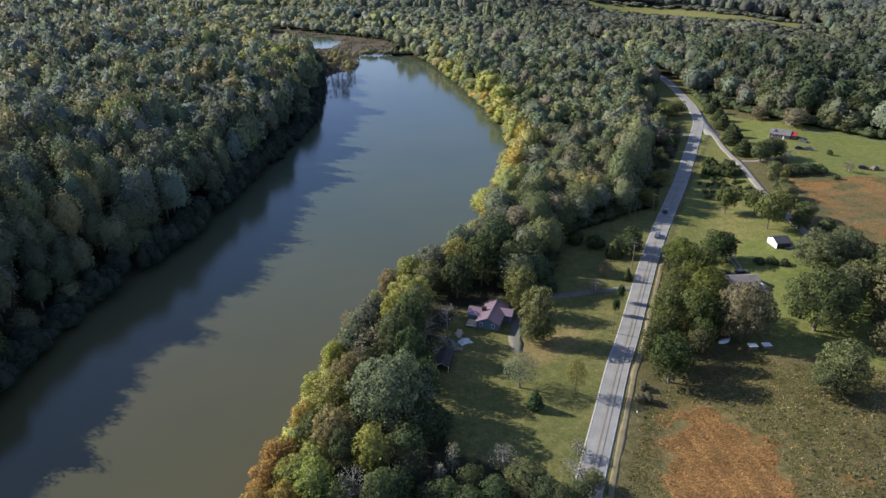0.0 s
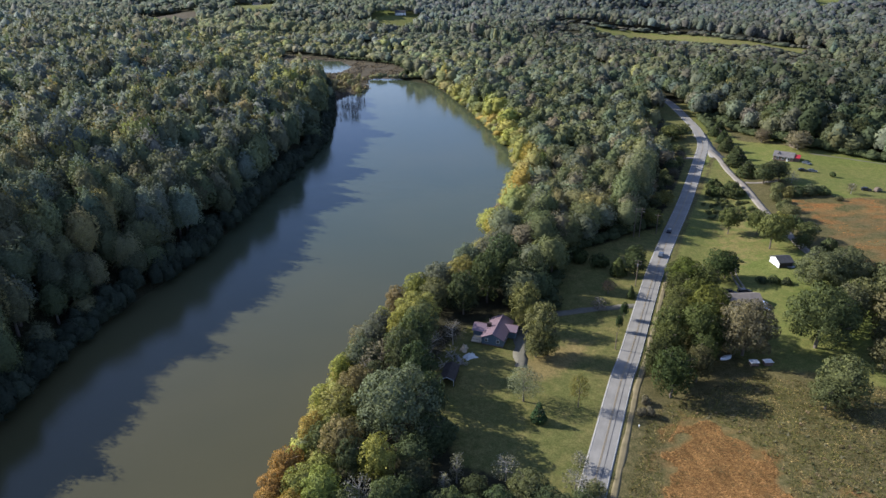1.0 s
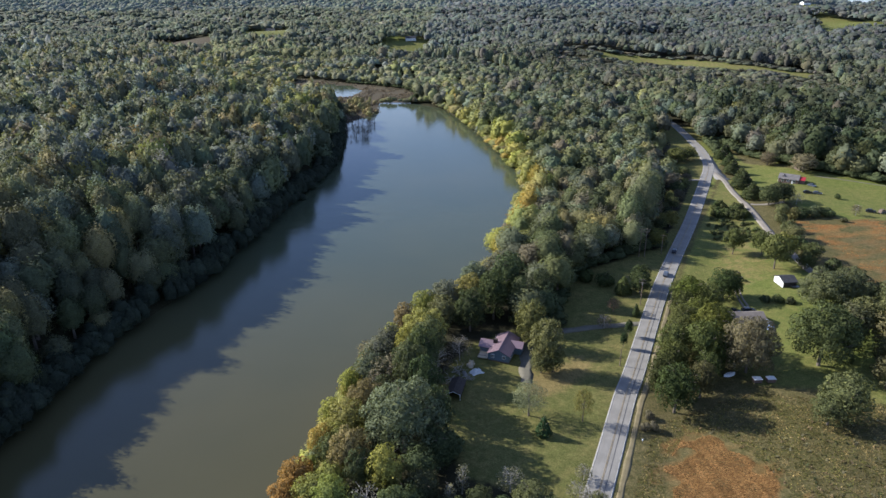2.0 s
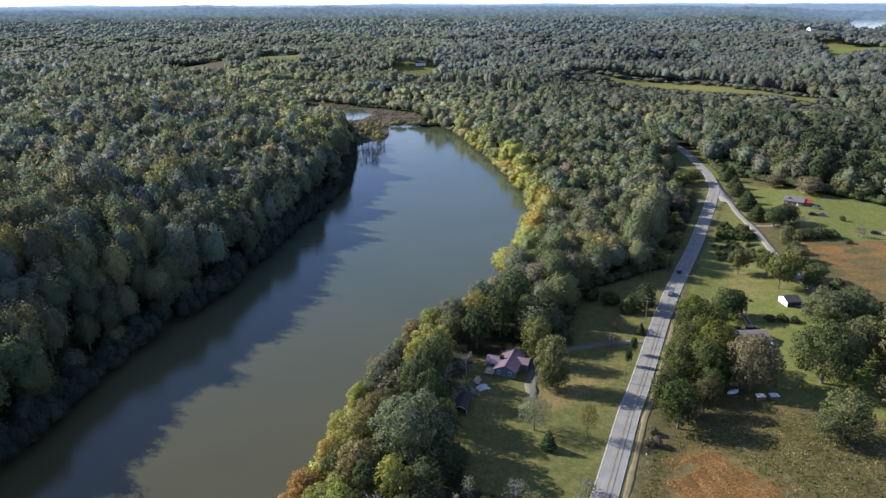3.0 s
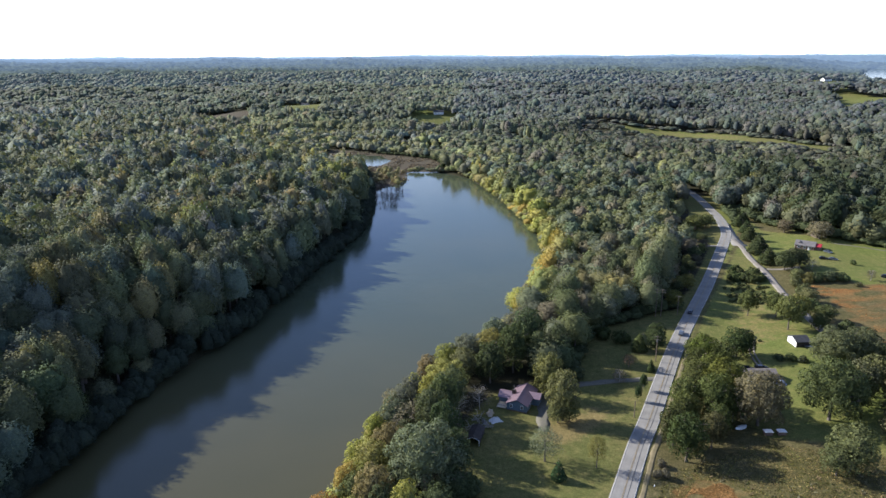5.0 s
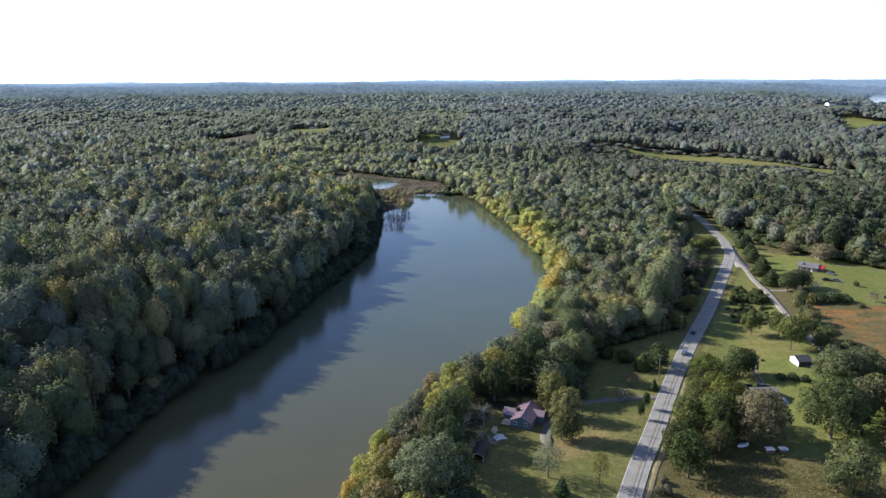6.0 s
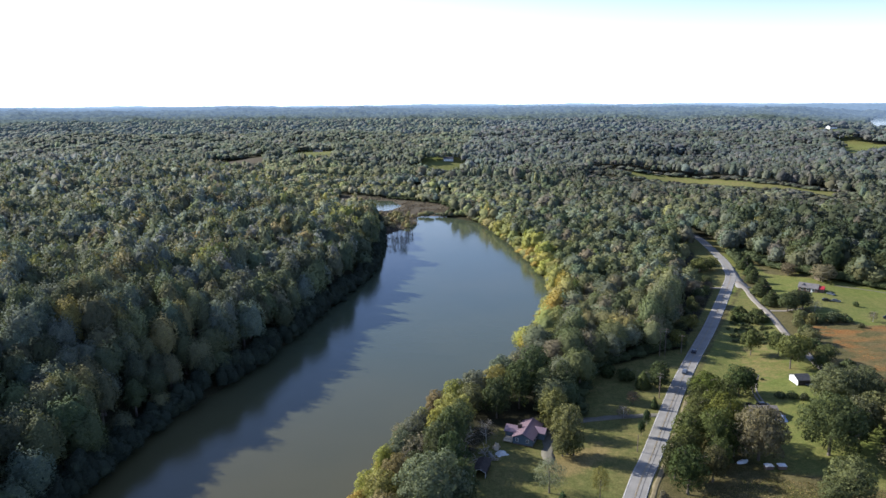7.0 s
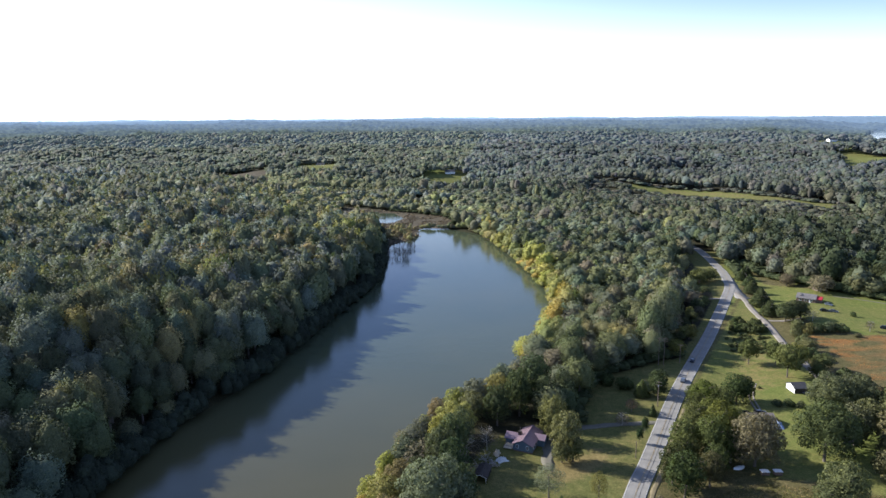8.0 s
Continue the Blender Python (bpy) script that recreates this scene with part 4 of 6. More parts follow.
def canopy(g, wide, tall, seg, rings, clumps, cards=0, size=0.6, foot=0.4, cap=0.55, rough=0.05):
    """A broadleaf crown: a dome that swells into clumps of foliage with creases between them, and loose leaf sprays over it."""
    deep = tall * (1 - foot) * cap
    mid = tall - deep
    hub = g.normal(size=(clumps, 3)) + (0, 0, 0.35)
    hub /= np.linalg.norm(hub, axis=1)[:, None]
    for _ in range(12):
        gap = hub[:, None] - hub[None]
        d2 = (gap ** 2).sum(2) + np.eye(clumps) * 9
        hub = hub + 0.25 / clumps * (gap / d2[:, :, None] ** 1.5).sum(1)
        hub /= np.linalg.norm(hub, axis=1)[:, None]
    girth, wave = g.uniform(0.8, 1.15, clumps), 2.6 / math.sqrt(clumps)
    ways = [(0.0, 0.0, 1.0)]
    for i in range(1, rings + 1):
        a = (i / rings) ** 0.9 * 2.15
        for j in range(seg):
            t, q = 6.283 * (j + 0.5 * (i % 2) + g.uniform(-0.22, 0.22)) / seg, a + g.uniform(-0.2, 0.2) * 2.15 / rings * (i < rings)
            ways.append((math.sin(q) * math.cos(t), math.sin(q) * math.sin(t), math.cos(q)))
    d = np.array(ways)
    d /= np.linalg.norm(d, axis=1)[:, None]
    lean = g.uniform(0, 6.283)

    def skin(d):
        """The clump nearest to each way, and how far out the foliage reaches there."""
        ang = np.arccos(np.clip(d @ hub.T, -1, 1))
        lift = np.sqrt(np.clip(1 - (ang / wave) ** 2, 0, 1)) * girth[None]
        skew = 1 + 0.15 * np.sin(np.arctan2(d[:, 1], d[:, 0]) * 2 + lean)
        return hub[lift.argmax(1)], (0.62 + 0.4 * lift.max(1)) * skew
    r = skin(d)[1] * g.uniform(1 - rough, 1 + rough, len(d)) * (0.84 if cards > 500 else 0.9 if cards else 1.0)
    v = d * r[:, None] * (wide, wide, deep) + (0, 0, mid)
    f = [(0, 1 + j, 1 + (j + 1) % seg) for j in range(seg)]
    for i in range(rings - 1):
        for j in range(seg):
            p, q = 1 + i * seg + j, 1 + i * seg + (j + 1) % seg
            f += [(p, p + seg, q), (q, p + seg, q + seg)]
    f = np.array(f)
    face = np.cross(v[f[:, 1]] - v[f[:, 0]], v[f[:, 2]] - v[f[:, 0]])
    n = np.zeros_like(v)
    for k in range(3):
        np.add.at(n, f[:, k], face)
    n /= np.linalg.norm(n, axis=1)[:, None] + 1e-9
    if cards:
        d = g.normal(size=(cards * 2, 3))
        d /= np.linalg.norm(d, axis=1)[:, None]
        d = d[d[:, 2] > -0.5][:cards]
        k = len(d)
        own, r = skin(d)
        p = d * (r * np.where(g.random(k) < 0.25, g.uniform(1.0, 1.17, k), g.uniform(0.9, 1.05, k)))[:, None]
        out = p - own * 0.62
        out /= np.linalg.norm(out, axis=1)[:, None]
        tilt = out + g.normal(size=(k, 3)) * 0.5
        tilt /= np.linalg.norm(tilt, axis=1)[:, None]
        u = np.cross(tilt, g.normal(size=(k, 3)))
        u /= np.linalg.norm(u, axis=1)[:, None]
        w, h = np.cross(tilt, u), size * g.uniform(0.6, 1.4, k)
        p = p * (wide, wide, deep) + (0, 0, mid)
        cv = np.stack([p + u * (a * h * g.uniform(0.3, 0.6, k))[:, None] + w * (b * h * g.uniform(0.3, 0.6, k))[:, None] for a, b in ((-1, -0.7), (1, -0.7), (0, 1.1))], 1).reshape(-1, 3)
        cn = out * 0.62 + d * 0.3 + tilt * 0.25
        cn /= np.linalg.norm(cn, axis=1)[:, None]
        v, f, n = np.concatenate([v, cv]), np.concatenate([f, np.arange(k * 3).reshape(-1, 3) + len(v)]), np.concatenate([n, np.repeat(cn, 3, 0)])
    return v, f, n


def wood(name, g, x, y, cards, size, kinds, label, dome=(18, 9, 16), squat=1.0, broad=1.0, foot=(0.35, 0.5), cap=0.55, tone=None, mat=None, lift=0.0):
    """A stand of trees in one mesh: crowns of leaf clumps."""
    shapes = []
    for i in range(kinds):
        v, f, n = canopy(g, 5.0, 13.0, *dome, cards, size, g.uniform(*foot), cap)
        n = n + (0, 0, lift)
        shapes.append((v / (5.0, 5.0, 13.0), f, n / np.linalg.norm(n, axis=1)[:, None]))
    tall, wide = tree_sizes(g, x, y)
    tall, wide = tall * squat, wide * broad
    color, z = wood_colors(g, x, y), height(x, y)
    if tone:
        color = np.array(tone) * g.uniform(0.75, 1.25, (len(x), 1))
    kind, turn = g.integers(0, kinds, len(x)), g.uniform(0, 6.283, len(x))
    verts, faces, tints, soft, count = [], [], [], [], 0
    for k in range(kinds):
        i = np.nonzero(kind == k)[0]
        s, f, m = shapes[k]
        c, n = np.cos(turn[i])[:, None], np.sin(turn[i])[:, None]
        v = np.stack([(s[:, 0] * c - s[:, 1] * n) * wide[i, None] + x[i, None], (s[:, 0] * n + s[:, 1] * c) * wide[i, None] + y[i, None], s[:, 2] * tall[i, None] + z[i, None]], -1)
        verts.append(v.reshape(-1, 3))
        soft.append(np.stack([m[:, 0] * c - m[:, 1] * n, m[:, 0] * n + m[:, 1] * c, np.broadcast_to(m[:, 2], c.shape[:1] + m.shape[:1])], -1).reshape(-1, 3))
        faces.append((f[None] + (np.arange(len(i)) * len(s))[:, None, None]).reshape(-1, 3) + count)
        tints.append(np.repeat(color[i], len(s), 0))
        count += len(i) * len(s)
    me = mesh_of(name, np.concatenate(verts), np.concatenate(faces), mat or LEAF_WOOD, np.concatenate(tints), normals=np.concatenate(soft))
    tagged(new(name, me), label, "woods", kind="stuff")


def build_woods():
    g = np.random.default_rng(5)
    x, y = scatter(g, 8.1, 0, 585)
    order = np.argsort(np.hypot(x + 10, y - 60))
    one, rest = order[:190], order[190:]
    tall, wide = tree_sizes(g, x, y)
    color = wood_colors(g, x, y)
    for i in one:
        west = x[i] < -60
        lum = color[i]
        kind = "yellowing" if lum[0] > 0.16 else ("grey-green" if lum[2] > 0.055 else "deep green")
        tree(float(x[i]), float(y[i]), float(tall[i]), float(wide[i]), "oak", tuple(float(c) for c in lum),
             kind + (" broadleaf tree on the wooded west bank" if west else " broadleaf tree in the wood by the river"), group="riverside trees", index=int(g.integers(0, 8)))
    r = np.hypot(x[rest], y[rest])
    for near_by, cards, dome, size in ((r < 360, 760, (12, 5, 26), 0.76), (r >= 360, 260, (10, 4, 18), 1.3)):
        i = rest[near_by]
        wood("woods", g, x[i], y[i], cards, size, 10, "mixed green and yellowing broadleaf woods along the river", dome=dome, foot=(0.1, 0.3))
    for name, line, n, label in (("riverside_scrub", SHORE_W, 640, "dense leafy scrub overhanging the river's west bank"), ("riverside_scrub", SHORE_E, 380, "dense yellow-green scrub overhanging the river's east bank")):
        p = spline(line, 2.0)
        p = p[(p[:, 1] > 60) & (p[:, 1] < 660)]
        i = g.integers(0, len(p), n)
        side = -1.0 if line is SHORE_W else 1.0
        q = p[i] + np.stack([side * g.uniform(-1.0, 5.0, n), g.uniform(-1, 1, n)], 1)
        # west scrub takes one dark tone, shade of the bank put into its colour
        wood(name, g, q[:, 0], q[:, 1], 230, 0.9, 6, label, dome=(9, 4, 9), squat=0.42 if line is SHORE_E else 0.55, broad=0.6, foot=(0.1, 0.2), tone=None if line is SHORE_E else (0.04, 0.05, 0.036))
    edge = np.concatenate([spline(line, 1.5) for line in (OPEN_E[4:13], LAWN_W[3:6], LAWN_W[11:21], [(-128, 780), (-62, 740), (-40, 692), (-46, 655)])])
    q = edge[g.integers(0, len(edge), 560)] + g.normal(size=(560, 2)) * (1.6, 1.2) + (0, 2.0)
    q = q[(off_line(ROAD, q[:, 0], q[:, 1]) > 8) & ~inside(LAWN_W, q[:, 0], q[:, 1])]
    wood("edge_scrub", g, q[:, 0], q[:, 1], 110, 1.4, 6, "leafy undergrowth along the edge of the woods", dome=(10, 5, 7), squat=0.3, broad=0.55, foot=(0.1, 0.2), tone=(0.075, 0.09, 0.042))
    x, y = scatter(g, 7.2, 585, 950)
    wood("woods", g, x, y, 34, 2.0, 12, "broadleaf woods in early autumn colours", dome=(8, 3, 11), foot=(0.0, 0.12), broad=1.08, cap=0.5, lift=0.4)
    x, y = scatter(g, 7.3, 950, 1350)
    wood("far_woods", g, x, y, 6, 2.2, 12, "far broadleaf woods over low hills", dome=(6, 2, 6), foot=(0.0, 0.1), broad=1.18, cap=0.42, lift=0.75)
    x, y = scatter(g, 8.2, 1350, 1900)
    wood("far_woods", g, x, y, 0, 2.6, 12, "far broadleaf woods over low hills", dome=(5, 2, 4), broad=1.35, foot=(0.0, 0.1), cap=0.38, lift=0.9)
    x, y = scatter(g, 14.5, 1900, 2650)
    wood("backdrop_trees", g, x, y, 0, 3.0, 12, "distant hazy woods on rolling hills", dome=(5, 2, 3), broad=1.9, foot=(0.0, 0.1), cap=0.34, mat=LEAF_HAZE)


build_woods()


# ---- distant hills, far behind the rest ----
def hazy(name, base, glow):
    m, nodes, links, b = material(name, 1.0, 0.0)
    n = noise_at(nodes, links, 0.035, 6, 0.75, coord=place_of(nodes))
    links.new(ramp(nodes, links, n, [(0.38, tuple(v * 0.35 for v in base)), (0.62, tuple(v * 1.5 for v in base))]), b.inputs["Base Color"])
    # blue emission stands in for the haze in front of the hills
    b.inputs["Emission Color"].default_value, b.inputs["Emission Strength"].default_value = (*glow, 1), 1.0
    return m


def build_hills():
    a = np.linspace(-0.95, 0.95, 700)
    # wooded hills beyond two and a half kilometres, each ring with more haze painted as glow
    reach = (2560, 2760, 3000, 3300, 3720, 4250)
    for i, (r0, r1) in enumerate(zip(reach, reach[1:])):
        k = i / 4
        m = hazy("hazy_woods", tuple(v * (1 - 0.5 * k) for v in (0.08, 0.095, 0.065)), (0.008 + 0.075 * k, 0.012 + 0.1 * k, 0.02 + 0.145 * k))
        rr = np.linspace(r0, r1 + 30, 16)
        A, R = np.meshgrid(a, rr)
        x, y = (R * np.sin(A)).ravel(), (R * np.cos(A)).ravel()
        g = np.random.default_rng(60 + i)
        z = height(x, y) + 10 + 3.0 * waves(x, y, 160, 70 + i) + 3.4 * g.normal(size=x.size) + 3.0 * k
        z[:700] -= 12
        z = np.where(off_line(FAR_RIVER, x, y) < 60, 15, z)
        n = np.arange(16 * 700).reshape(16, 700)
        f = np.stack([n[:-1, :-1], n[:-1, 1:], n[1:, 1:], n[1:, :-1]], -1).reshape(-1, 4)
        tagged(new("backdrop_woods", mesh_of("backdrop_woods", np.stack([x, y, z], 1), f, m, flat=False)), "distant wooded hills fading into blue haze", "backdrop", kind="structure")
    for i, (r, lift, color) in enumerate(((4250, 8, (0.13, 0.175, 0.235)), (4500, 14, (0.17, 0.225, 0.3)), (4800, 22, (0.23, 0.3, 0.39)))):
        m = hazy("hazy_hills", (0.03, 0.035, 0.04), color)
        x, y = r * np.sin(a), r * np.cos(a)
        base = 112 - r * 0.0068
        top = base - 4 + lift * 0.5 + 5 * waves(x, y, 900, 60 + i) + 1.6 * waves(x, y, 120, 70 + i) + 0.9 * np.random.default_rng(i).normal(size=700)
        rows = [np.stack([x * k, y * k, z], 1) for k, z in ((1.0, np.full(700, 10.0)), (1.0, top - 14), (1.012, top), (1.02, top - 25))]
        v = np.concatenate(rows)
        n = np.arange(4 * 700).reshape(4, 700)
        f = np.stack([n[:-1, :-1], n[:-1, 1:], n[1:, 1:], n[1:, :-1]], -1).reshape(-1, 4)
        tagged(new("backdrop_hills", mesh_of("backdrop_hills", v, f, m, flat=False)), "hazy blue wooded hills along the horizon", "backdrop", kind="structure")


build_hills()


# ---- buildings ----
def window_on(house, size, at, turn=0.0, frame_mat=None):
    """A window in a wall that looks along -y before it is turned."""
    w = part("window", turned(box((size[0] + 0.3, 0.1, size[1] + 0.3), (0, 0, 0), bevel=0.02), pose(*at, 0, 0, turn)), frame_mat or WHITE_PAINT, house, "white window frame")
    part("pane", turned(box((size[0] / 2 - 0.04, 0.05, size[1]), (-size[0] / 4 - 0.02, -0.06, 0.15), box((size[0] / 2 - 0.04, 0.05, size[1]), (size[0] / 4 + 0.02, -0.06, 0.15), bevel=0), bevel=0), pose(*at, 0, 0, turn)),
         DARK_GLASS, w, "dark window glass")
    return w


def gable_roof(half, y0, y1, eave, ridge, over=0.45, thick=0.16):
    """Both slopes of a gable roof along y, with ribs."""
    k = (ridge - eave) / half
    out = []
    for s in (-1, 1):
        e, ez = s * (half + over), eave - over * k
        bm = prism([(0, ridge), (e, ez), (e, ez + thick), (0, ridge + thick)], y0 - over, y1 + over)
        n = int((y1 - y0 + 2 * over) / 0.9)
        for i in range(1, n):
            y = y0 - over + i * (y1 - y0 + 2 * over) / n
            prism([(0, ridge + thick), (e, ez + thick), (e, ez + thick + 0.035), (0, ridge + thick + 0.035)], y - 0.025, y + 0.025, bm)
        out.append(bm)
    return out


def mauve_house():
    h = thing("house", pose(13.3, 174.6, float(height(14, 178)) - 0.05, 0, 0, -18.8) @ Matrix.Diagonal((0.86, 0.9, 0.92, 1)), "blue-grey house with a mauve metal cross-gable roof", "house")
    part("wall", prism([(-3.95, 0.5), (3.95, 0.5), (3.95, 2.95), (0, 4.5), (-3.95, 2.95)], 0, 13.6), BLUE_SIDING, h, "blue-grey siding")
    part("foundation", box((7.8, 13.5, 0.7), (0, 6.8, 0)), BRICK, h, "brown brick foundation")
    part("wing_wall", turned(prism([(-2.6, 0), (2.6, 0), (2.6, 2.7), (0, 3.85), (-2.6, 2.7)], 0, 4.4), pose(-3.9, 6.7, 0, 0, 0, 90)), BLUE_SIDING, h)
    part("wing_wall", turned(prism([(-2.2, 0), (2.2, 0), (2.2, 2.7), (0, 3.7), (-2.2, 2.7)], 0, 2.6), pose(3.9, 9.3, 0, 0, 0, -90)), BLUE_SIDING, h)
    for bm in gable_roof(3.95, 0, 13.6, 2.95, 4.7):
        part("roof", bm, MAUVE_ROOF, h, "mauve ribbed metal roof")
    for bm in gable_roof(2.6, -3.6, 4.5, 2.75, 4.0):
        part("wing_roof", turned(bm, pose(-3.9, 6.7, 0.0, 0, 0, 90)), MAUVE_ROOF, h)
    for bm in gable_roof(2.2, -3.4, 2.7, 2.75, 3.85):
        part("wing_roof", turned(bm, pose(3.9, 9.3, 0.0, 0, 0, -90)), MAUVE_ROOF, h)
    part("ridge_cap", prism([(-0.22, 4.82), (0, 4.91), (0.22, 4.82), (0.2, 4.78), (0, 4.87), (-0.2, 4.78)], -0.45, 14.05), MAUVE_ROOF, h)
    ch = part("chimney", box((1.5, 0.9, 2.2), (-3.0, 6.2, 3.0), bevel=0.04), DARK_WOOD, h, "dark stubby chimney box")
    part("flue", rod((-3.0, 6.2, 5.2), (-3.0, 6.2, 6.9), 0.09, 0.09), GREY_METAL, ch)
    for x in (-2.2, 2.0):
        window_on(h, (0.85, 1.1), (x, -0.06, 1.35))
    for y in (2.2, 4.8):
        window_on(h, (1.0, 1.1), (4.0, y, 1.35), 90)
    d = part("deck", box((3.6, 4.4, 0.25), (-6.1, 2.0, 0.55), bevel=0.02), TAN_CLOTH, h, "weathered tan timber deck")
    for x, y in ((-7.7, 0.0), (-4.6, 0.0), (-7.7, 4.0)):
        part("post", rod((x, y, 0), (x, y, 1.6), 0.07, 0.07), POLE_WOOD, d)
    part("rail", box((3.3, 0.08, 0.1), (-6.15, 0.0, 1.5), bevel=0), POLE_WOOD, d)
    part("rail", box((0.08, 4.1, 0.1), (-7.7, 2.0, 1.5), bevel=0), POLE_WOOD, d)


def crumpled(size, seed, lift=0.25):
    """A draped, creased sheet over something heaped."""
    g = np.random.default_rng(seed)
    n = 18
    u, v = np.meshgrid(np.linspace(-1, 1, n), np.linspace(-1, 1, n))
    r = np.maximum(np.abs(u), np.abs(v))
    z = size[2] * (1 - smooth(0.35, 1.0, r)) * (0.75 + 0.3 * waves(u, v, 1.2, seed)) + np.abs(g.normal(size=u.shape)) * 0.16 * size[2]
    z[r > 0.97] = 0
    x, y = u * size[0] / 2 * (1 + 0.22 * waves(u, v, 1.2, seed + 1)), v * size[1] / 2 * (1 + 0.22 * waves(u, v, 1.2, seed + 2))
    i = np.arange(n * n).reshape(n, n)
    f = np.stack([i[:-1, :-1], i[:-1, 1:], i[1:, 1:], i[1:, :-1]], -1).reshape(-1, 4)
    return np.stack([x.ravel(), y.ravel(), z.ravel()], 1), f


def heap(name, x, y, turn, size, mat, label, category, seed):
    ob = new(name, mesh_of(name, *crumpled(size, seed), mat))
    ob.matrix_basis = pose(x, y, float(height(x, y)) + 0.02, 0, 0, turn)
    return tagged(ob, label, category)


def brush_pile(x, y, reach, seed):
    """Cut and fallen branches thrown on a heap."""
    g = np.random.default_rng(seed)
    p = thing("brush_pile", pose(x, y, float(height(x, y))), "heap of pale fallen branches beside the tarpaulin", "brush pile", "brush piles")
    for i in range(16):
        a, r, turn = g.uniform(0, 6.283), reach * g.uniform(0, 0.6), g.uniform(0, 6.283)
        s = Vector((math.cos(a) * r, math.sin(a) * r, g.uniform(0.05, 0.5)))
        e = s + Vector((math.cos(turn), math.sin(turn), g.uniform(0, 0.3))) * reach * g.uniform(0.6, 1.2)
        m = s.lerp(e, 0.55) + Vector((0, 0, 0.15 * reach * g.uniform(0.3, 1)))
        bm = rod(s, m, 0.09, 0.07, sides=5)
        rod(m, e, 0.07, 0.03, bm, 5)
        for _ in range(3):
            f = m.lerp(e, g.random())
            rod(f, f + Vector((g.uniform(-1, 1), g.uniform(-1, 1), g.uniform(0, 0.6))) * reach * 0.35, 0.04, 0.015, bm, 4)
        part("branch", bm, PALE_BARK, p)


def carport(x, y, turn):
    c = thing("carport", pose(x, y, float(height(x, y)), 0, 0, turn), "dark carport with a pale front frame beneath trees", "carport")
    for bm in gable_roof(1.9, 0, 7.4, 2.2, 3.0, 0.25):
        part("roof", bm, DARK_WOOD, c, "dark ribbed roof")
    for a in (-1.85, 1.85):
        for i in range(4):
            part("post", box((0.12, 0.12, 2.2), (a, 0.1 + i * 2.4, 0), bevel=0.01), WHITE_PAINT if i == 0 else DARK_WOOD, c)
        part("side_panel", box((0.06, 7.2, 1.6), (a * 0.985, 3.7, 0.5), bevel=0.01), DARK_WOOD, c, "dark side panel")
    part("front_frame", prism([(-1.9, 2.15), (0, 2.95), (1.9, 2.15), (1.9, 2.02), (0, 2.8), (-1.9, 2.02)], -0.32, -0.26), WHITE_PAINT, c, "pale front gable frame")
    part("back_panel", prism([(-1.85, 0.1), (1.85, 0.1), (1.85, 2.15), (0, 2.9), (-1.85, 2.15)], 7.35, 7.42), DARK_WOOD, c)


def simple_house(x, y, turn, w, d, wall, rise, wall_mat, roof_mat, label, windows=3, name="house", category="house"):
    h = thing(name, pose(x, y, float(height(x, y)) - 0.1, 0, 0, turn), label, category)
    part("wall", turned(prism([(-d / 2, 0), (d / 2, 0), (d / 2, wall), (0, wall + rise - 0.1), (-d / 2, wall)], -w / 2, w / 2), pose(0, 0, 0, 0, 0, 90)), wall_mat, h)
    for bm in gable_roof(d / 2, -w / 2, w / 2, wall, wall + rise, 0.4):
        part("roof", turned(bm, pose(0, 0, 0, 0, 0, 90)), roof_mat, h)
    for i in range(windows):
        window_on(h, (1.1, 1.1), (-w / 2 + (i + 0.7) * w / (windows + 0.4), -d / 2 - 0.06, 0.9))
    if windows:
        dr = part("door", box((1.0, 0.1, 2.05), (w * 0.08 if windows % 2 == 0 else w * 0.22, -d / 2 - 0.05, 0.1), bevel=0.02), WHITE_PAINT, h, "white front door")
        part("handle", rod((w * 0.08 + 0.35, -d / 2 - 0.12, 1.05), (w * 0.08 + 0.35, -d / 2 - 0.12, 1.15), 0.03, 0.03), GREY_METAL, dr)
    return h


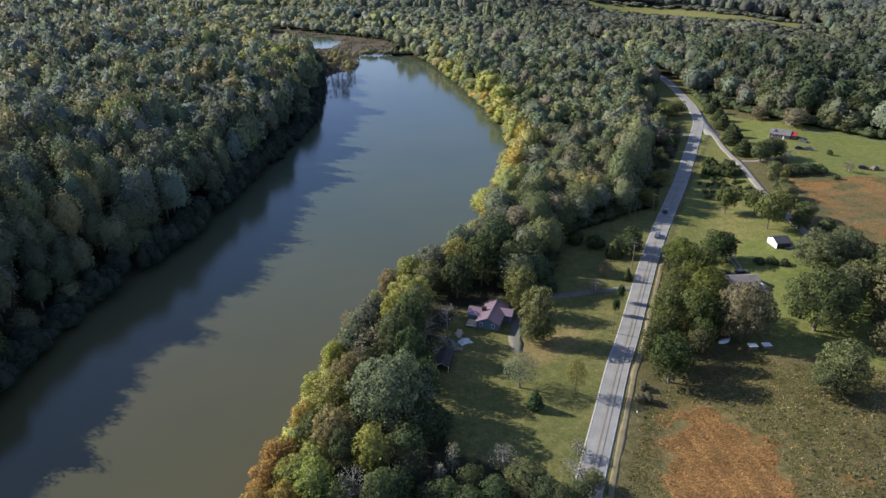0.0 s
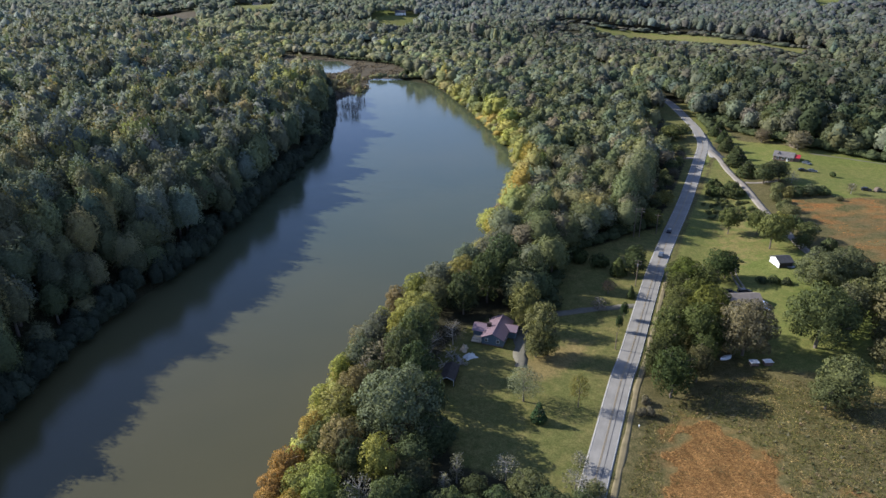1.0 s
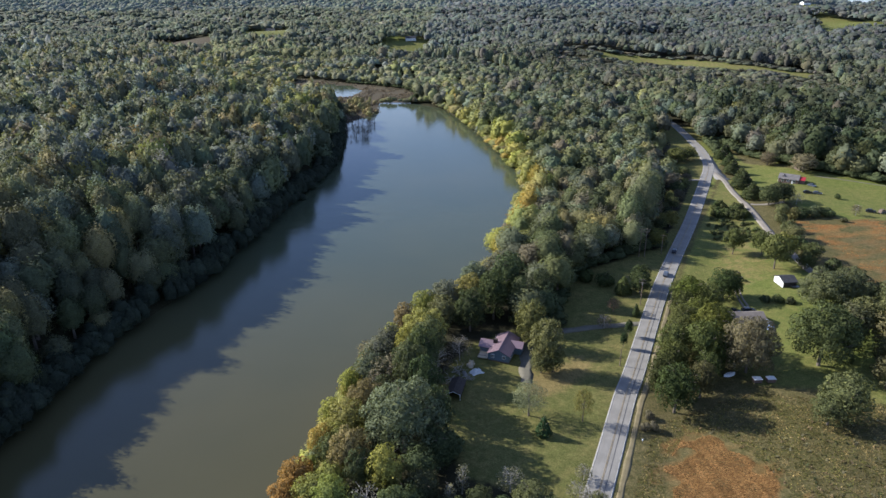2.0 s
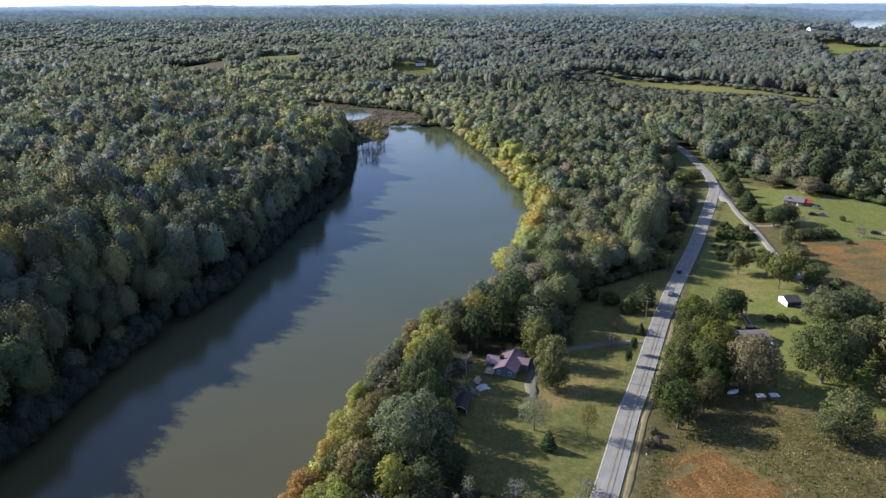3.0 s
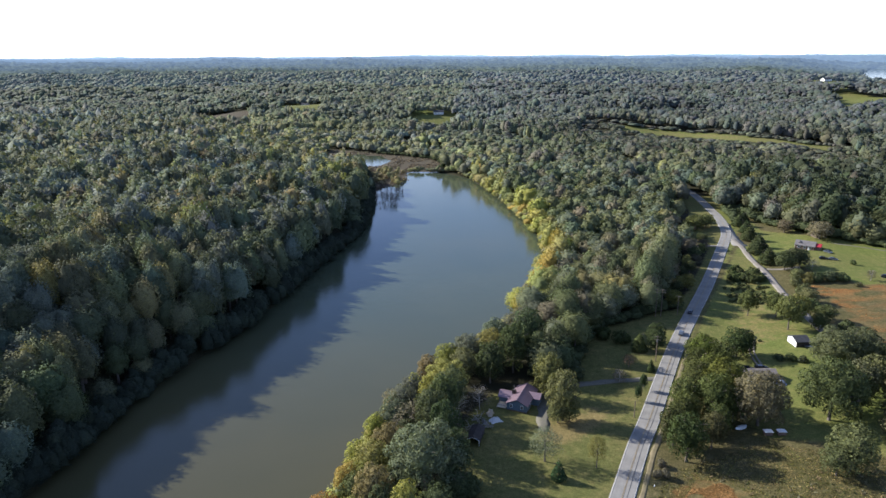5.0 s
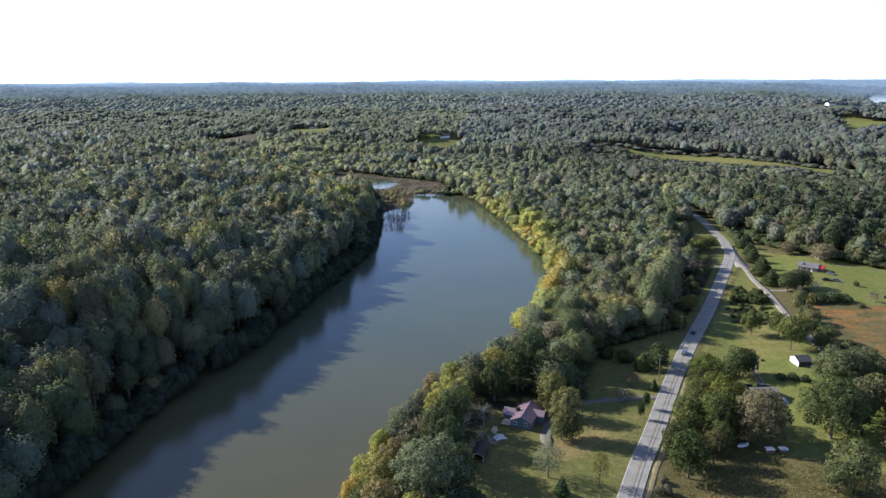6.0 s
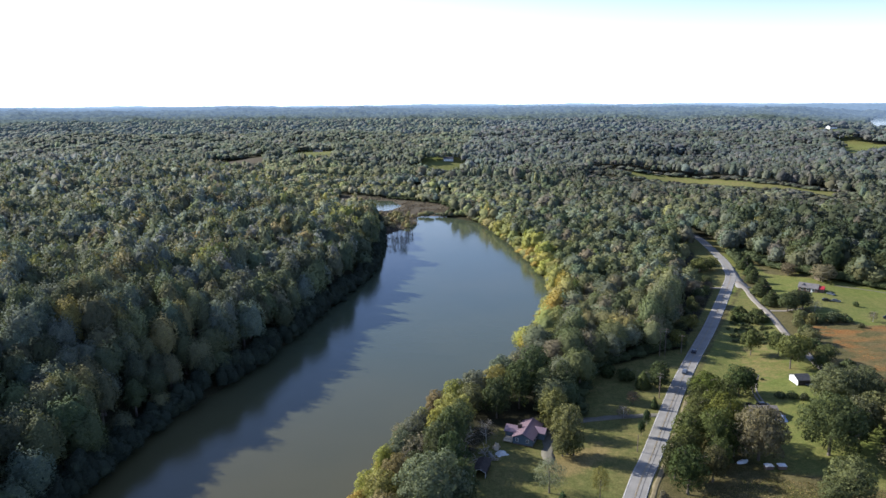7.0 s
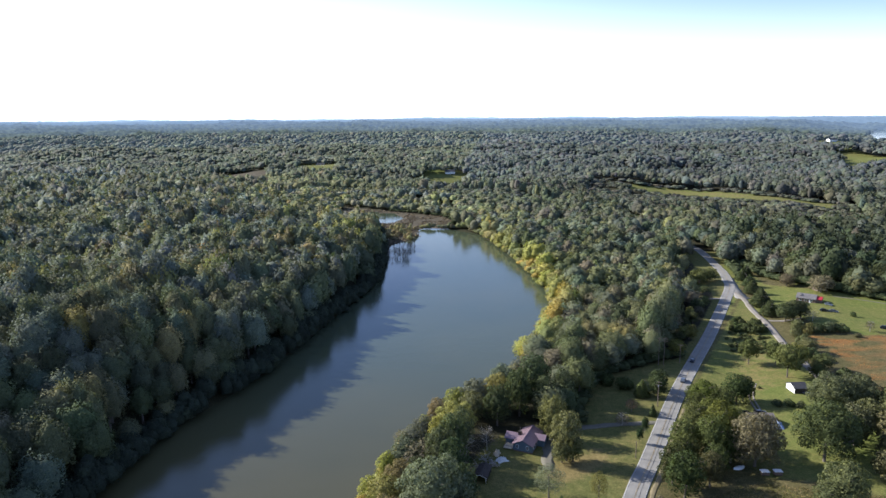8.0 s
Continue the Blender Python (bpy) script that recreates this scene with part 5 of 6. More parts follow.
def build_buildings():
    mauve_house()
    carport(-0.4, 153.8, -12)
    for x, y, r, k in ((1.0, 168.5, 3.0, 1), (-1.5, 163.5, 2.6, 2), (4.0, 164.8, 2.0, 3)):
        brush_pile(x, y, r, k)
    heap("tarpaulin", 6.3, 168.2, 25, (3.6, 2.4, 1.1), WHITE_CLOTH, "crumpled white tarpaulin over a heap beside the deck", "tarpaulin", 3)
    heap("tarpaulin", 4.6, 172.2, 70, (2.6, 2.2, 1.6), TAN_CLOTH, "tan canvas cover beside the house's deck", "tarpaulin", 9)
    heap("tarpaulin", 2.8, 167.4, 100, (3.0, 1.3, 0.6), GREY_METAL, "grey sheeting lying beside the white tarpaulin", "tarpaulin", 12)
    # dark wood on the long walls stands in for shade; the sunlit end is white
    s = simple_house(124.8, 229.4, 8, 5.2, 6.2, 2.3, 1.3, DARK_WOOD, DARK_ROOF, "white shed with a dark shingle roof, its shaded walls coloured dark", 0, "shed", "shed")
    part("end_wall", turned(prism([(-3.05, 0.05), (3.05, 0.05), (3.05, 2.25), (0, 3.42), (-3.05, 2.25)], 2.62, 2.68), pose(0, 0, 0, 0, 0, 90)), WHITE_PAINT, s, "white boarded end wall")
    part("door", box((0.08, 2.4, 2.0), (-2.74, 0, 0.1), bevel=0.02), WHITE_PAINT, s, "white double door")
    part("lean_to", box((3.0, 1.2, 0.12), (1.6, -4.0, 0.7), bevel=0.02), GREY_METAL, s, "low grey sheet-metal lean-to")
    for px in (0.3, 2.9):
        part("post", box((0.1, 0.1, 0.72), (px, -4.4, 0), bevel=0), DARK_WOOD, s)
    # brick brown paints the shaded front walls dark; the lit gable stays white
    h = simple_house(187.5, 369.0, -32, 10.0, 8.0, 2.6, 1.9, BRICK, WORN_ROOF, "farmhouse with grey roof, white gable and brown shade-darkened walls on the green field", 3)
    part("porch_roof", turned(prism([(-3.2, 2.5), (0, 3.7), (3.2, 2.5), (3.2, 2.62), (0, 3.84), (-3.2, 2.62)], 0, 3.2), pose(5.1, 0, 0, 0, 0, -90)), RED_ROOF, h, "bright red metal porch roof")
    part("porch_wall", box((2.9, 5.9, 2.4), (6.6, 0, 0.1), bevel=0.02), BRICK, h, "dark brown porch wall")
    part("gable", turned(prism([(-3.98, 0.1), (3.98, 0.1), (3.98, 2.5), (0, 4.35), (-3.98, 2.5)], 5.0, 5.06), pose(0, 0, 0, 0, 0, 90)), WHITE_PAINT, h, "white gable wall")
    part("dormer", turned(prism([(-0.9, 3.4), (0.9, 3.4), (0, 4.5)], -1.3, 1.3), pose(-2.8, -1.6, 0, 0, 0, 0)), WORN_ROOF, h, "small roof dormer")
    simple_house(98.0, 199.5, 4, 12.0, 7.5, 2.7, 1.7, WHITE_PAINT, GREY_ROOF, "low pale house with a grey roof behind trees", 3)
    heap("tarpaulin", 104.5, 197.0, 20, (3.4, 6.5, 2.0), BLUE_CLOTH, "pale blue tarpaulin cover beside the house", "tarpaulin", 21)
    for x, y, turn in ((88.0, 162.6, 4), (91.8, 162.4, 4)):
        b = thing("storage_box", pose(x, y, float(height(x, y)), 0, 0, turn) @ Matrix.Diagonal((0.78, 0.75, 0.8, 1)), "white-topped storage hutch standing in shade on the grass", "hutch", "white hutches")
        part("body", box((3.0, 2.0, 1.4), (0, 0, 0.35)), BRICK, b, "red-brown hutch body")
        part("lid", prism([(-1.65, 1.75), (1.65, 1.75), (1.65, 1.85), (0, 2.0), (-1.65, 1.85)], -1.25, 1.25), WHITE_CAR, b, "white sheet-metal lid")
        for px in (-1.2, 1.2):
            for py in (-0.8, 0.8):
                part("leg", box((0.14, 0.14, 0.4), (px, py, 0), bevel=0), DARK_WOOD, b)
    b = thing("rowing_boat", pose(81.9, 167.4, float(height(81.9, 167.4)) + 0.1, 0, 0, 25), "pale upturned rowing boat lying by the trees", "boat")
    v, f = [], []
    for i in range(13):
        s = i / 12 * 2 - 1
        w = 0.85 * (1 - abs(s) ** 2.6) + 0.04
        for j in range(9):
            a = math.pi * j / 8
            v.append((s * 2.2, -w * math.cos(a), 0.75 * (1 - 0.25 * s * s) * math.sin(a) ** 0.7))
    for i in range(12):
        for j in range(8):
            f.append((i * 9 + j, i * 9 + j + 1, i * 9 + j + 10, i * 9 + j + 9))
    part("hull", mesh_of("hull", v, f, WHITE_CAR, flat=False), None, b)
    part("keel", box((3.6, 0.08, 0.1), (0, 0, 0.72), bevel=0.01), GREY_METAL, b)
    simple_house(217.5, 489.0, -20, 13, 8, 2.8, 2.2, WHITE_PAINT, DARK_ROOF, "white house half hidden among trees by the road", 3)
    simple_house(205.0, 392.0, 15, 7, 5, 2.4, 1.4, POLE_WOOD, DARK_ROOF, "weathered brown outbuilding behind the farmhouse", 0, "outbuilding", "outbuilding")
    simple_house(-80.0, 1122.0, 10, 16, 10, 4.0, 3.0, WHITE_PAINT, DARK_ROOF, "white farmhouse at a far clearing", 3)
    simple_house(-352.0, 1302.0, 0, 16, 10, 4.0, 3.0, WHITE_PAINT, DARK_ROOF, "far white house beside a green field", 3)
    simple_house(836.0, 1775.0, 20, 22, 13, 5.0, 4.0, WHITE_PAINT, DARK_ROOF, "distant white house beside a green hill field", 3)


build_buildings()


# ---- vehicles and poles ----
def car(x, y, turn, paint, label, tall=1.0, group=""):
    c = thing("car", pose(x, y, max(float(height(x, y)), 0.0) + (0.1 if off_line(ROAD, np.array([x]), np.array([y]))[0] < 4 else 0.02), 0, 0, turn), label, "car", group)
    k = tall
    part("body", turned(prism([(-2.25, 0.32), (2.25, 0.32), (2.3, 0.6), (2.2, 0.85 * k), (1.1, 0.98 * k), (-1.9, 1.0 * k), (-2.28, 0.9 * k), (-2.3, 0.5)], -0.88, 0.88), pose(0, 0, 0, 0, 0, -90)), paint, c)
    cab = part("cabin", turned(prism([(1.05, 0.96 * k), (0.35, 1.46 * k), (-1.3, 1.5 * k), (-2.0, 0.98 * k)], -0.76, 0.76), pose(0, 0, 0, 0, 0, -90)), paint, c)
    part("windscreen", turned(prism([(1.06, 1.0 * k), (0.42, 1.44 * k), (0.38, 1.43 * k), (0.98, 1.0 * k)], -0.68, 0.68), pose(0, -0.03, 0.02, 0, 0, -90)), DARK_GLASS, cab, "dark windscreen")
    for s in (-1, 1):
        part("side_window", turned(prism([(0.85, 1.04 * k), (0.32, 1.4 * k), (-1.22, 1.43 * k), (-1.75, 1.04 * k)], s * 0.765 - 0.01, s * 0.765 + 0.01), pose(0, 0, 0, 0, 0, -90)), DARK_GLASS, cab, "dark side windows")
        for yy in (-1.4, 1.4):
            w = part("wheel", rod((s * 0.72, yy, 0.33), (s * 0.92, yy, 0.33), 0.33, 0.33, sides=14), RUBBER, c)
            part("rim", rod((s * 0.9, yy, 0.33), (s * 0.935, yy, 0.33), 0.2, 0.19, sides=12), GREY_METAL, w, "grey wheel rim")
        part("headlight", box((0.4, 0.08, 0.16), (s * 0.6, -2.3, 0.6), bevel=0.02), WHITE_CAR, c, "clear headlight")
    return c


def utility_pole(x, y, tall, arms=1, turn=-22.0, label="wooden utility pole with a crossarm beside the road", tin=False):
    p = thing("utility_pole", pose(x, y, float(height(x, y)) - 0.1, 0, 0, turn), label, "utility pole", "roadside poles")
    part("pole", rod((0, 0, 0), (0, 0, tall), 0.17, 0.11, sides=10), POLE_WOOD, p)
    for i in range(arms):
        z = tall - 0.5 - i * 1.1
        arm = part("crossarm", box((2.4, 0.12, 0.14), (0, -0.15, z), bevel=0.01), POLE_WOOD, p)
        for s in (-1.05, -0.4, 0.4, 1.05):
            part("insulator", rod((s, -0.15, z + 0.14), (s, -0.15, z + 0.36), 0.05, 0.03, sides=6), GREY_METAL, arm, "grey insulator")
    if tin:
        part("transformer", rod((0, -0.4, tall - 2.4), (0, -0.4, tall - 1.5), 0.24, 0.24, sides=12), GREY_METAL, p, "grey transformer can")
    return p


def build_road_things():
    car(93.6, 265.4, 157, DARK_CAR, "dark saloon car on the country road", group="cars on the road")
    car(83.2, 240.8, 157, BLUE_CAR, "blue-grey car following along the country road", 1.1, group="cars on the road")
    car(98.0, 207.5, 80, DARK_CAR, "dark car parked behind the low pale house", 1.1)
    car(103.0, 208.3, 95, DARK_CAR, "dark car parked on the drive of the pale house", 1.0)
    car(186.3, 344.0, 70, DARK_CAR, "dark car parked on the green field", 1.1)
    car(191.0, 343.2, 60, BLUE_CAR, "blue-grey car parked on the green field", 1.0)
    car(195.3, 358.5, 30, BLUE_CAR, "blue-grey car parked beside the farmhouse porch", 1.0)
    # two car shapes added in place of a brush pile and logs
    car(202.2, 312.4, 65, DARK_CAR, "dark car shape standing in for a brush pile far out on the green field", 1.15)
    car(207.5, 312.0, 120, POLE_WOOD, "brown van shape standing in for piled logs far out on the green field", 1.35)
    utility_pole(87.4, 263.4, 9.0, 1)
    utility_pole(66.8, 214.5, 10.5, 2, tin=True, label="wooden utility pole with two crossarms and a transformer")
    utility_pole(77.0, 259.7, 13.0, 2, label="tall wooden utility pole of a pair beside the wood")
    utility_pole(79.4, 260.0, 13.0, 2, label="tall wooden utility pole of a pair beside the wood")
    utility_pole(185.0, 481.0, 10.0, 1)
    utility_pole(50.5, 172.6, 6.0, 0, label="plain wooden post on the mown verge")
    m = thing("mailbox", pose(48.2, 135.0, float(height(48.2, 135.0)), 0, 0, -22), "pale mailbox on a post by the road verge", "mailbox")
    part("post", box((0.12, 0.12, 1.0), (0, 0, 0), bevel=0.01), POLE_WOOD, m)
    part("box", prism([(-0.14, 1.0), (0.14, 1.0), (0.14, 1.2), (0, 1.3), (-0.14, 1.2)], -0.3, 0.3), WHITE_PAINT, m, "pale metal mailbox")


build_road_things()


# ---- single trees and bushes ----
def bare_tree(x, y, tall, wide, label, seed=0, haze=(0.156, 0.133, 0.109)):
    """A tree that has lost most of its leaves."""
    g = np.random.default_rng(seed)
    ob = thing("bare_tree", pose(x, y, float(height(x, y)) - 0.05), label, "tree")
    part("trunk", limbs(g, tall, wide, 0.02 * tall + 0.05, True), PALE_BARK, ob, "pale bare limbs")
    c = part("foliage", mesh_of("foliage", *crown_cards(g, 420, crown_lobes(g, "round", wide, tall), 0.3, 1.2, 0.6)[:2], LEAF_TREE), None, ob, "thin grey-brown twigs and last leaves")
    c["kind"] = "stuff"
    c.color = (*haze, 1)
    return ob


def build_trees():
    g = np.random.default_rng(11)
    T = tree
    # the lawn by the mauve-roofed house
    T(20.2, 146.5, 10.5, 4.8, "tan", (0.2, 0.215, 0.13), "pale grey-green leafy tree standing on the lawn", index=1)
    T(23.2, 138.0, 6.2, 2.2, "cone", (0.0479, 0.0817, 0.0374), "small dark green conical evergreen on the lawn", index=1)
    T(34.4, 144.0, 10.5, 2.7, "tan", (0.166, 0.149, 0.0449), "slender tree with thin yellowing crown on the lawn", index=2)
    T(27.6, 170.0, 18.0, 5.4, "fine", (0.166, 0.163, 0.0711), "broad olive-green tree beside the house", index=6)
    T(24.0, 186.0, 16.0, 5.0, "fine", (0.161, 0.159, 0.0599), "olive-green tree behind the house", index=7)
    for x, y, t, w in ((26.0, 168.6, 7.5, 3.6), (29.6, 169.4, 8.0, 3.8), (24.6, 184.4, 7.0, 3.4)):
        T(x, y, t, w, "fine", near((0.166, 0.163, 0.0711), g), "low olive-green tree under a broader one", group="house trees", index=6)
    T(53.9, 183.4, 5.6, 1.25, "lawn", (0.0479, 0.0727, 0.0337), "narrow dark evergreen on the verge", index=2)
    T(57.2, 191.2, 6.2, 1.25, "lawn", (0.0479, 0.0727, 0.0337), "narrow dark evergreen on the verge", index=3)
    T(55.8, 209.0, 5.2, 2.7, "sparse", (0.25, 0.15, 0.1), "rounded red-leaved shrub tree on the lawn", index=2)
    bare_tree(50.2, 196.8, 4.8, 2.8, "small leafless grey tree on the lawn", 2)
    T(63.0, 205.5, 5.4, 1.4, "cone", (0.0609, 0.0817, 0.0337), "narrow young evergreen on the lawn", index=2)
    T(62.6, 224.4, 7.6, 3.3, "cone", (0.1, 0.118, 0.0412), "plump conical cedar on the lawn", index=4)
    T(69.0, 224.5, 8.5, 3.6, "round", (0.0609, 0.0772, 0.0337), "dark green tree beside the road", index=8)
    T(70.5, 231.0, 9.0, 4.0, "round", (0.0565, 0.0727, 0.0314), "dark green tree beside the road", index=9)
    T(57.0, 232.0, 6.0, 4.0, "bush", (0.0697, 0.0862, 0.0337), "low dark thicket at the lawn's edge", index=2)
    T(50.0, 236.5, 5.0, 4.0, "bush", (0.0653, 0.0817, 0.03), "low dark thicket at the lawn's edge", index=1)
    T(88.0, 272.0, 8.5, 4.4, "round", (0.166, 0.163, 0.0487), "yellow-green tree behind the pole by the road", index=8)
    T(100.5, 297.5, 8.0, 4.2, "round", (0.166, 0.154, 0.0487), "yellow-green tree at the road's west side", index=7)
    # the lawn's near corner
    for i, (x, y, t, w) in enumerate(((13.3, 116.8, 6.5, 3.7), (2.0, 116.0, 8.5, 1.8), (-0.8, 110.9, 7.5, 1.6), (28.5, 113.0, 6, 3.0), (31.0, 121.0, 4.5, 2.2))):
        bare_tree(x, y, t, w, "grey-brown tree that has lost most leaves at the lawn's edge", 20 + i, (0.19, 0.18, 0.12))
    for x, y, t, w, c in ((17.9, 110.5, 7.5, 4.6, MID), (21.5, 106.9, 6.5, 3.6, DARK), (24.5, 105.5, 6.0, 3.2, OLIVE), (29, 107.5, 5.5, 3.0, MID), (32.5, 111, 5, 2.6, OLIVE), (0.5, 106.5, 7, 2.9, MID), (-2.5, 106.5, 6.5, 3.6, DARK),
                          (6.0, 111.0, 6.0, 3.4, DARK), (11.0, 107.5, 6.0, 3.6, DARK), (5.0, 104.0, 6.5, 3.6, MID)):
        T(x, y, t, w, "fine", near(c, g), "low green tree in shade at the lawn's near corner", group="lawn-corner trees", index=int(g.integers(0, 4)))
    # the near east bank: autumn colours along the shore, a great oak, shaded trees by the lawn
    for x, y, t, w, c in ((-37.0, 119.0, 11.0, 4.6, RUST), (-38.6, 112.2, 10.0, 4.2, RUST), (-39.0, 106.2, 9.0, 3.9, RUST), (-33.5, 131.3, 11.0, 4.0, GOLD)):
        T(x, y, t, w, "fine", near(c, g, 0.05), "orange-brown autumn tree at the river's edge", group="bank trees", index=int(g.integers(0, 4)))
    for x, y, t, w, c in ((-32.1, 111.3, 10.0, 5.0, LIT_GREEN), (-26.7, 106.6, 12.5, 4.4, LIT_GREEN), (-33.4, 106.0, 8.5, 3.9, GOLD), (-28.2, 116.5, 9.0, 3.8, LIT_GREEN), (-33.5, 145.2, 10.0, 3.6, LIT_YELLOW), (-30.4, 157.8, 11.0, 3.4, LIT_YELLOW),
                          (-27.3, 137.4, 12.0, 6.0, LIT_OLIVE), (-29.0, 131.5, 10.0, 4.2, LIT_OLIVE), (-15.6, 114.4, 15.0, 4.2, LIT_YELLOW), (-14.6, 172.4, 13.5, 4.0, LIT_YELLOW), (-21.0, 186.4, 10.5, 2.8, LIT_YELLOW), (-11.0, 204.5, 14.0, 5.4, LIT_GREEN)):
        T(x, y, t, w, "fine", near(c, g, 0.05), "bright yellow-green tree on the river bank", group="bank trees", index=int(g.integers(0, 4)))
    for x, y, t, w, c in ((-31.0, 126.8, 10.0, 3.8, OLIVE), (-23.8, 145.7, 12.0, 5.8, TAWNY), (-24.5, 120.5, 14.5, 5.2, TAWNY), (-21.5, 116.3, 12.5, 3.8, DARK), (-25.0, 162.1, 13.0, 5.5, PALE), (-23.0, 170.6, 13.0, 5.0, PALE), (-10.0, 183.4, 13.5, 7.2, LIT_OLIVE),
                          (-4.6, 196.0, 12.5, 5.5, OLIVE), (-20.8, 179.4, 12.0, 4.8, PALE), (-17.5, 197.5, 12.5, 4.2, TAWNY), (-4.0, 206.6, 15.0, 6.2, PALE), (4.6, 209.5, 14.0, 6.6, LIT_OLIVE), (6.9, 223.5, 15.0, 6.0, PALE), (17.1, 228.8, 15.0, 7.8, PALE)):
        T(x, y, t, w, "fine" if w < 5.6 else "grand", near(c, g), "olive and grey-green tree on the river bank", group="bank trees", index=int(g.integers(0, 4)))
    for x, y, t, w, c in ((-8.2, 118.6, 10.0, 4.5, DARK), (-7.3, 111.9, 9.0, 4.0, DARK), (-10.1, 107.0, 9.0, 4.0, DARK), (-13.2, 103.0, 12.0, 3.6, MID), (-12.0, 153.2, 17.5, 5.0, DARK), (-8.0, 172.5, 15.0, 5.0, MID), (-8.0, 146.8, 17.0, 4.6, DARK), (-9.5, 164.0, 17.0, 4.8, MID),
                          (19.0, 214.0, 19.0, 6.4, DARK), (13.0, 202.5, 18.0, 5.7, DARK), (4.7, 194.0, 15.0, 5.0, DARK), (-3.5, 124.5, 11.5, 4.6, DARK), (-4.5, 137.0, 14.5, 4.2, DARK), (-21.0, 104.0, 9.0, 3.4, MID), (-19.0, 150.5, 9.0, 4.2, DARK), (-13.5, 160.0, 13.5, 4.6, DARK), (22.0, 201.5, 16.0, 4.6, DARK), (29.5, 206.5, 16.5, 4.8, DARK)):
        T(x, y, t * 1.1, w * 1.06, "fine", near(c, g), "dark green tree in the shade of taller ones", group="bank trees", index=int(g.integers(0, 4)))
    T(-12.5, 131.0, 20.0, 10.2, "grand", (0.138, 0.158, 0.094), "broad grey-green oak crown above the river bank", index=4)
    T(-19.2, 156.8, 12.0, 5.6, "sparse", (0.19, 0.17, 0.115), "thin brownish half-bare tree by the river", index=1)
    T(-14.2, 165.5, 11.5, 5.2, "sparse", (0.19, 0.17, 0.115), "thin brownish half-bare tree by the river", index=2)
    T(-28.0, 177.4, 10.0, 3.4, "sparse", (0.25, 0.215, 0.12), "thin tan tree leaning over the river", index=3)
    bare_tree(-18.7, 104.8, 11.5, 4.2, "leafless grey tree by the river", 31, (0.25, 0.235, 0.2))
    bare_tree(-5.2, 164.9, 10.0, 5.0, "brown leafless tree behind the carport", 32)
    bare_tree(-7.2, 157.4, 9.5, 4.2, "brown leafless tree behind the carport", 33)
    bare_tree(1.3, 175.0, 8.0, 4.0, "brown leafless tree beside the house", 34)
    bare_tree(-22.5, 152.5, 10.0, 4.0, "leafless grey tree by the river", 35)
    # east of the road: the tree belt
    for x, y, t, w, c, k in ((60.3, 149.0, 15.5, 6.0, DARK, 6), (58.5, 156.5, 13.5, 4.8, DARK, 7), (64.3, 166.0, 13, 5.0, MID, 8), (69.5, 156.0, 12, 4.0, BROWN, 9), (66.0, 174.0, 14, 4.8, OLIVE, 6), (74.5, 171.5, 17.0, 6.2, MID, 7),
                             (71.5, 182.0, 13, 5.0, OLIVE, 8), (80.0, 181.5, 17.0, 6.6, (0.14, 0.149, 0.0487), 9), (74.5, 192.0, 12, 5.0, OLIVE, 6), (81.5, 196.0, 13.0, 5.4, (0.122, 0.132, 0.0449), 7), (78.5, 204.0, 11, 4.6, MID, 8),
                             (84.0, 212.0, 12, 6.0, (0.14, 0.149, 0.0487), 9), (89.0, 208.0, 12, 5.0, OLIVE, 6), (86.0, 223.0, 8, 3.8, MID, 7), (82.0, 219.0, 8.0, 3.8, OLIVE, 8), (97.7, 218.5, 12.5, 6.2, DARK, 9), (101.0, 221.0, 11.0, 4.4, DARK, 6),
                             (80.5, 171.5, 12, 4.6, MID, 6), (85.0, 188.0, 11.0, 5.0, OLIVE, 7), (73.0, 163.0, 11, 4.4, MID, 9), (89.5, 196.5, 9.0, 3.8, OLIVE, 8)):
        T(x, y, t, w, "fine", tuple(v * k for v, k in zip(near(c, g), (0.76, 0.8, 0.6))), "leafy broadleaf tree in the belt beside the road", group="roadside tree belt", index=k)
    T(87.1, 168.5, 19.0, 8.4, "grand", (0.168, 0.146, 0.088), "large tan half-bare tree beside white hutches", index=3)
    T(109.0, 170.2, 21.0, 9.4, "grand", (0.082, 0.098, 0.041), "massive dark green tree on the lawn", index=6)
    T(118.5, 176.5, 14.0, 6.0, "round", (0.074, 0.0862, 0.0314), "dark green tree beside a larger one", index=8)
    T(101.5, 142.2, 14.5, 6.8, "fine", (0.126, 0.136, 0.0585), "yellow-green tree standing at the weedy field", index=7)
    T(97.5, 141.0, 9.5, 4.6, "fine", (0.109, 0.121, 0.0546), "yellow-green lower tree at the weedy field", index=9)
    T(127.5, 206.0, 16.0, 8.6, "grand", (0.122, 0.132, 0.0674), "large grey-green tree behind the shed", index=7)
    T(137.0, 208.5, 15.0, 8.0, "grand", (0.113, 0.122, 0.0636), "large grey-green tree behind the shed", index=9)
    T(146.0, 202.0, 13.0, 6.5, "round", (0.104, 0.113, 0.0524), "grey-green tree at the russet field", index=6)
    T(117.8, 263.5, 11.8, 4.3, "lawn", (0.1, 0.113, 0.0412), "small round tree on the green lawn", group="lawn trees", index=8)
    T(128.0, 259.5, 11.0, 4.2, "lawn", (0.087, 0.0999, 0.036), "small round tree on the green lawn", group="lawn trees", index=9)
    T(127.1, 244.5, 14.5, 6.0, "lawn", (0.122, 0.132, 0.0464), "round-headed tree near the white shed", group="lawn trees", index=6)
    T(133.5, 252.0, 12.0, 5.0, "lawn", (0.174, 0.173, 0.0524), "yellow-green tree near the white shed", group="lawn trees", index=7)
